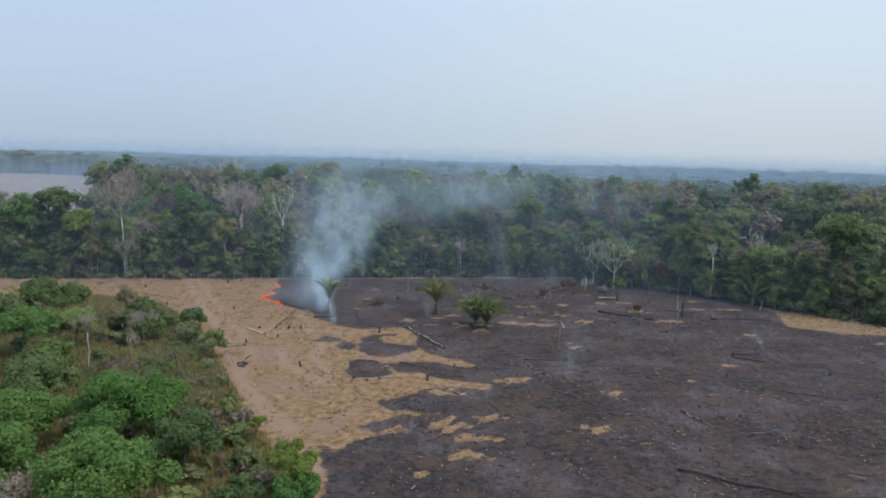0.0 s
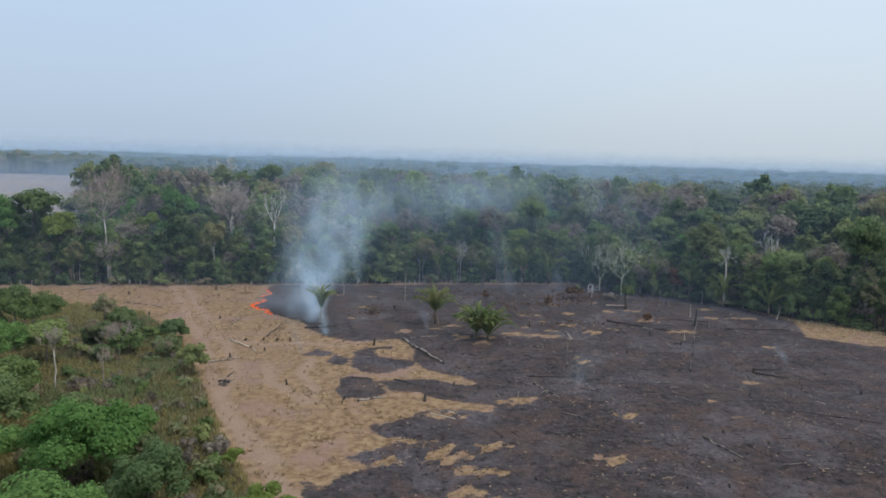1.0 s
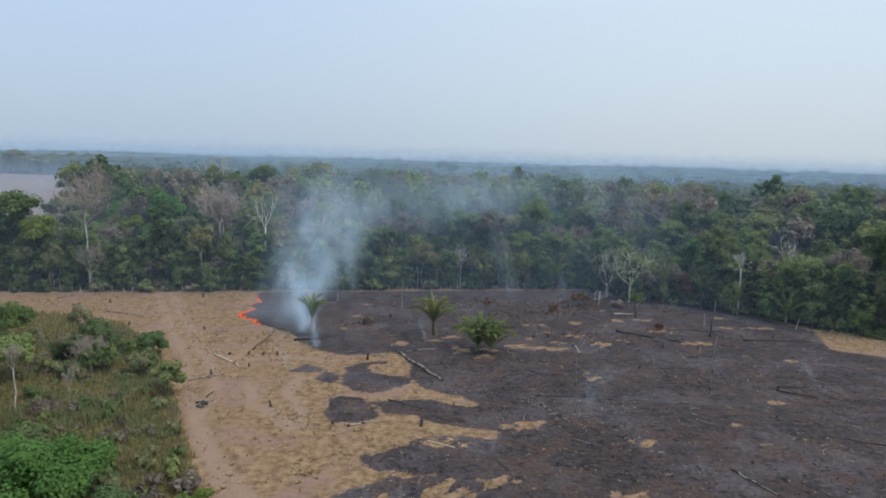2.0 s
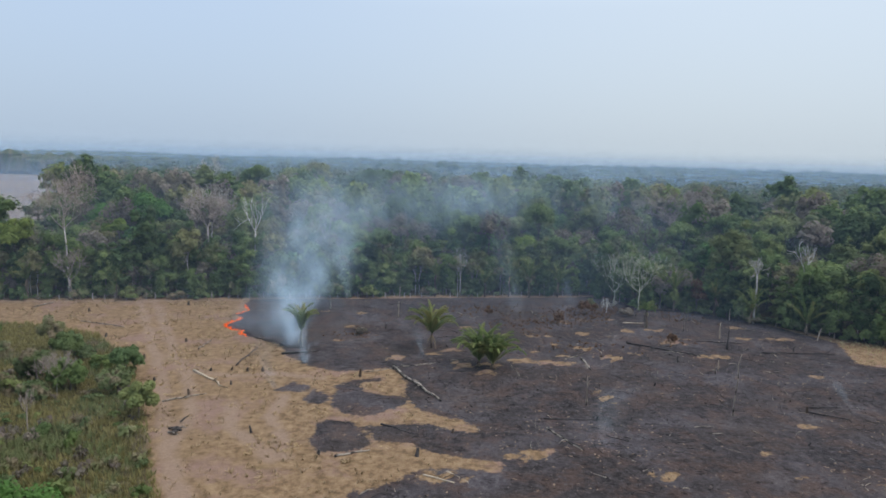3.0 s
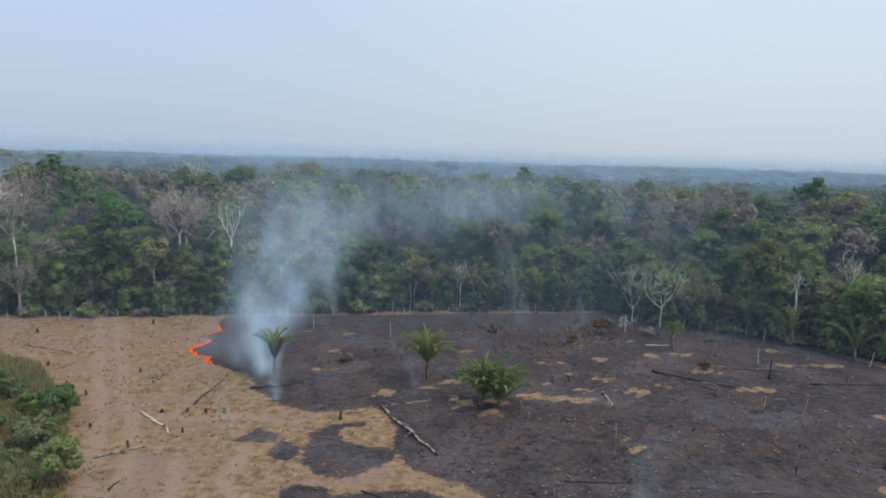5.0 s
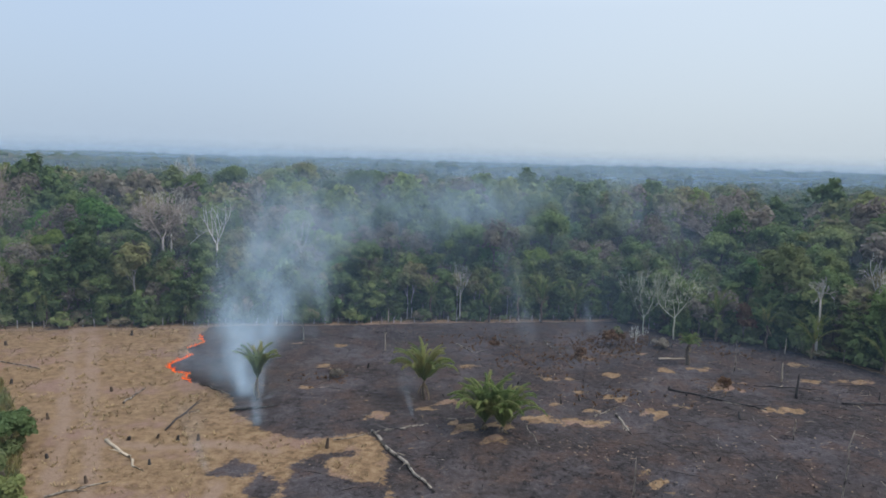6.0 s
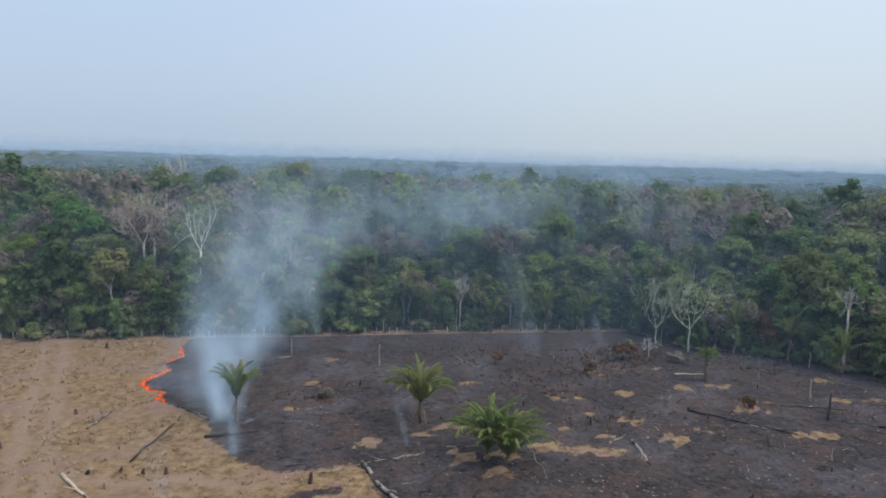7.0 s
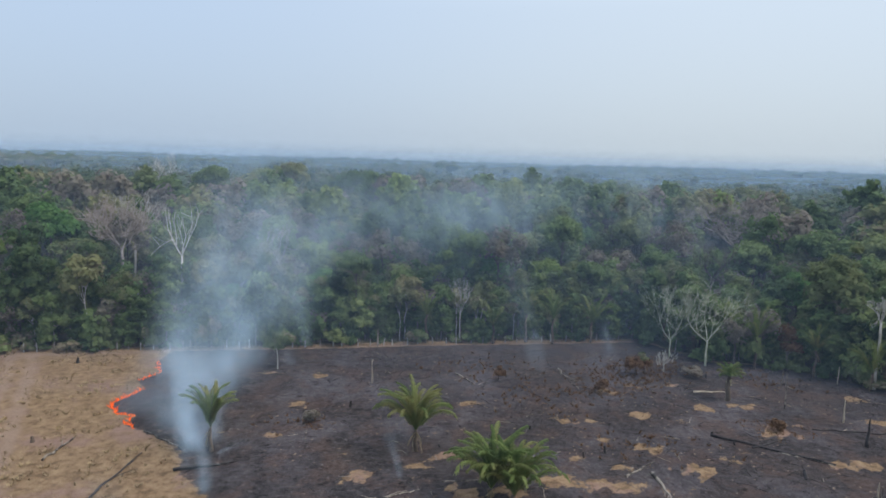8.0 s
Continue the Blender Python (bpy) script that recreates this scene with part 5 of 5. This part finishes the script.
# ---- fire ----
def flames(name, label, line, count, low, high, seed):
    g = np.random.default_rng(seed)
    ob = thing(name, label, "fire", m=pose(0, 0, 0))
    seg = [math.dist(a, b) for a, b in zip(line, line[1:])]
    total = sum(seg)
    glow = Shape()
    fine = [Vector((*a, 0)).lerp(Vector((*b, 0)), k / 6) + Vector((g.normal(0, 0.16), g.normal(0, 0.2), 0.08)) for a, b in zip(line, line[1:]) for k in range(6)]
    glow.tube(fine, [g.uniform(0.005, 0.05) for _ in fine], 6)
    glow.made("ember_line", M_FLAME, ob, "glowing line of burning grass")
    for k in range(count):
        u = total * (k + g.uniform(0, 1)) / count
        for (a, b), d in zip(zip(line, line[1:]), seg):
            if u <= d:
                break
            u -= d
        x, y = a[0] + (b[0] - a[0]) * u / d + g.normal(0, 0.15), a[1] + (b[1] - a[1]) * u / d + g.normal(0, 0.15)
        h, r = g.uniform(low, high) * 0.6, g.uniform(0.05, 0.13)
        s = Shape()
        bend = g.normal(0, 0.12)
        s.tube([(0, 0, -0.05), (0.05, 0, h * 0.2), (bend, 0.04, h * 0.5), (bend * 2.2, 0.1, h * 0.8), (bend * 3, 0.15, h)], [r * 0.6, r, r * 0.7, r * 0.32, 0.02], 7)
        s.made("flame", M_FLAME, ob, m=pose(x, y, 0, 0, 0, g.uniform(0, 360)))
    return ob


flames("grass_fire", "low orange line of flames eating into dry grass", FIRE_EDGE[1:4], 20, 0.35, 0.8, 561)
flames("grass_fire", "bright orange flames along the front of the burn", FIRE_EDGE[4:7], 48, 0.5, 1.1, 562)
flames("grass_fire", "orange flames at the corner of the burn", [(-45.5, 166.2), (-42.6, 165.7), (-42.4, 162.8), (-40.5, 161.5)], 26, 0.35, 0.8, 563)


# ---- smoke ----
def smoke(name, label, material, puffs, seed):
    """A plume of thin curling sheets, dense inside and fading out at their rims. puffs: place, radius, height, strength."""
    g = np.random.default_rng(seed)
    v, f, fade = [], [], []
    n = 12
    for (x, y, z), r, h, k in puffs:
        yaw = g.uniform(-0.9, 0.9)
        tilt = g.normal(0, 0.15)
        bend = g.normal(0, 0.35)
        start = len(v)
        for j in range(n + 1):
            for i in range(n + 1):
                a, b = 2 * i / n - 1, 2 * j / n - 1
                d = max(0.0, 1 - (a * a + b * b))
                lx, ly, lz = a * r, bend * r * (a * a - 0.3) + tilt * b * h, b * h
                v.append((x + lx * math.cos(yaw) - ly * math.sin(yaw), y + lx * math.sin(yaw) + ly * math.cos(yaw), max(0.05, z + lz)))
                fade.append(k * d * d * (3 - 2 * d))
        for j in range(n):
            for i in range(n):
                p = start + j * (n + 1) + i
                f.append((p, p + 1, p + n + 2, p + n + 1))
    ob = solid(name, v, f, material, smooth=True)
    ob.data.attributes.new("fade", "FLOAT", "POINT").data.foreach_set("value", np.array(fade, np.float32))
    return tagged(ob, label, "smoke", kind="stuff")


def plume(g, base, top, r0, r1, count, strength, stretch=1.3):
    out = []
    for i in range(count):
        u = (i + g.uniform(0, 1)) / count
        c = Vector(base).lerp(Vector(top), u)
        r = r0 + (r1 - r0) * u ** 0.8
        out.append(((c.x + g.normal(0, r * 0.35), c.y + g.normal(0, r * 0.35), c.z + g.normal(0, r * 0.1)), r * g.uniform(0.75, 1.25), r * stretch * g.uniform(0.8, 1.3), strength * (1 - 0.45 * u) * g.uniform(0.7, 1.1)))
    return out


def ribbons(name, label, material, strands, seed):
    """Rising strands of smoke, each a curling ribbon that widens and thins upwards. strands: base, top, width low and high, strength, count."""
    g = np.random.default_rng(seed)
    v, f, fade = [], [], []
    cols, rows = 8, 22
    for base, top, w0, w1, k, count in strands:
        for _ in range(count):
            yaw = g.uniform(-1.1, 1.1)
            ph, wave = g.uniform(0, 6.28, 2), g.uniform(0.25, 0.6)
            dx, dy = g.normal(0, w0 * 0.5, 2)
            start = len(v)
            for j in range(rows + 1):
                u = j / rows
                c = Vector(base).lerp(Vector(top), u)
                w = w0 + (w1 - w0) * u ** 0.8
                cx = c.x + dx + wave * w * math.sin(5.5 * u + ph[0]) * u ** 0.5
                cy = c.y + dy + wave * w * math.sin(4.5 * u + ph[1]) * u ** 0.5
                for i in range(cols + 1):
                    a = 2 * i / cols - 1
                    turn = yaw + 0.5 * math.sin(3 * u + ph[1])
                    v.append((cx + a * w * math.cos(turn), cy + a * w * math.sin(turn), max(0.05, c.z)))
                    fade.append(k * (1 - a * a) ** 1.5 * min(1.0, 6 * u + 0.25) * (1 - u) ** 0.7)
            for j in range(rows):
                for i in range(cols):
                    p = start + j * (cols + 1) + i
                    f.append((p, p + 1, p + cols + 2, p + cols + 1))
    ob = solid(name, v, f, material, smooth=True)
    ob.data.attributes.new("fade", "FLOAT", "POINT").data.foreach_set("value", np.array(fade, np.float32))
    return tagged(ob, label, "smoke", kind="stuff")


g = np.random.default_rng(570)
ribbons("smoke_plume", "bluish-white smoke column rising from the edge of the burn", M_SMOKE,
        [((-24.6, 145.0, 0.1), (-33, 158, 16), 0.8, 4.2, 0.6, 7), ((-27.6, 156.5, 0.1), (-32, 162, 14), 0.6, 3.6, 0.5, 3), ((-30, 155, 0.1), (-24, 166, 27), 1.6, 8.0, 0.48, 8),
         ((-36, 161.5, 0.1), (-30, 170, 31), 2.6, 9.0, 0.48, 9), ((-42, 165, 0.1), (-35, 174, 25), 1.8, 6.5, 0.40, 5), ((-45.5, 172, 0.1), (-42, 180, 18), 1.2, 5.0, 0.28, 3), ((-26, 199, 0.1), (-25, 206, 26), 1.6, 6.5, 0.4, 5), ((-31, 158, 4), (-17, 176, 31), 2.5, 9.0, 0.4, 5)], 571)
smoke("smoke_cloud", "spreading bluish smoke above the burning edge", M_SMOKE,
      plume(g, (-33, 160, 5), (-23, 173, 28), 5, 12, 30, 0.45, 1.2) + plume(g, (-44, 169, 1.5), (-28, 154, 2.5), 3.5, 4.5, 12, 0.5, 0.8) + plume(g, (-26, 146.5, 0.8), (-30, 156, 6), 1.2, 3.5, 8, 0.7, 1.1), 573)
smoke("smoke_drift", "thin smoke drifting off over the forest canopy", M_SMOKE,
      plume(g, (-26, 182, 26), (20, 235, 31), 16, 28, 20, 0.5, 0.5) + plume(g, (-10, 225, 24), (80, 300, 32), 18, 30, 14, 0.5, 0.45) + plume(g, (62, 222, 16), (46, 240, 32), 5, 14, 9, 0.5, 0.9), 572)
for base, top, w0, w1, k, n, text in (((-25.8, 130.2, 0.1), (-30, 133, 8), 0.4, 1.6, 0.45, 4, "thin wisp of smoke from a smouldering patch"), ((-2.6, 155.4, 0.1), (-6, 160, 9), 0.5, 2.0, 0.32, 5, "thin smoke beside a palm"),
                                       ((-2.9, 149, 0.1), (-5, 151, 7), 0.2, 0.9, 0.5, 3, "faint smoke from charred wood"), ((19.3, 189, 0.1), (14, 206, 20), 1.2, 3.6, 0.4, 5, "thin blue smoke rising before the forest"),
                                       ((-25.4, 200.5, 0.1), (-29, 204, 20), 0.8, 3.2, 0.5, 4, "pale smoke wisp beside the fence"), ((-25.1, 189.5, 0.1), (-27, 191, 5), 0.4, 1.3, 0.9, 3, "low smoke wisp at the burn's edge"),
                                       ((65.5, 126.7, 0.1), (62, 129, 6), 0.15, 1.0, 0.7, 3, "small white smoke wisp in the ash"), ((21.8, 113.0, 0.1), (27, 118, 8), 1.1, 2.8, 0.3, 5, "faint bluish smoke over ash"),
                                       ((34.4, 199.4, 0.1), (33, 203, 8), 0.5, 1.8, 0.7, 3, "faint smoke at the far corner of the burn"), ((66, 232, 12), (58, 240, 36), 1.6, 5.0, 0.45, 5, "blue smoke wisp rising out of the forest"),
                                       ((-27, 154, 0.1), (-22.5, 153.5, 2.6), 0.3, 1.2, 0.9, 3, "pale smoke curling round a palm's foot")):
    ribbons("smoke_wisp", text, M_WISP, [(base, top, w0 * 1.2, w1 * 1.3, k * 0.17, n + 1)], int(abs(base[0] * 10)) + 600)


def haze(y, top, strength):
    """One sheet across the forest, thin smoke haze painted in, fading out upwards."""
    cols, rows = 40, 10
    v, fade = [], []
    for j in range(rows + 1):
        u = j / rows
        for i in range(cols + 1):
            a = 2 * i / cols - 1
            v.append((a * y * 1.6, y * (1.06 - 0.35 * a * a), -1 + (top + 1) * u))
            # haze strength set by hand: thinner on the left, denser on the right
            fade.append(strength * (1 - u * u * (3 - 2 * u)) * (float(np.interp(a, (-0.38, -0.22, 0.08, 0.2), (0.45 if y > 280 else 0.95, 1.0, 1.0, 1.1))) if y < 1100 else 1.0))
    f = [(j * (cols + 1) + i, j * (cols + 1) + i + 1, (j + 1) * (cols + 1) + i + 1, (j + 1) * (cols + 1) + i) for j in range(rows) for i in range(cols)]
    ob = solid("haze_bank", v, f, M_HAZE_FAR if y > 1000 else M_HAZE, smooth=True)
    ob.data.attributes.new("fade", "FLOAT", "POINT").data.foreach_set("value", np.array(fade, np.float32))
    tagged(ob, "thin bluish smoke haze hanging over the forest", "haze", "banks of haze", "stuff")


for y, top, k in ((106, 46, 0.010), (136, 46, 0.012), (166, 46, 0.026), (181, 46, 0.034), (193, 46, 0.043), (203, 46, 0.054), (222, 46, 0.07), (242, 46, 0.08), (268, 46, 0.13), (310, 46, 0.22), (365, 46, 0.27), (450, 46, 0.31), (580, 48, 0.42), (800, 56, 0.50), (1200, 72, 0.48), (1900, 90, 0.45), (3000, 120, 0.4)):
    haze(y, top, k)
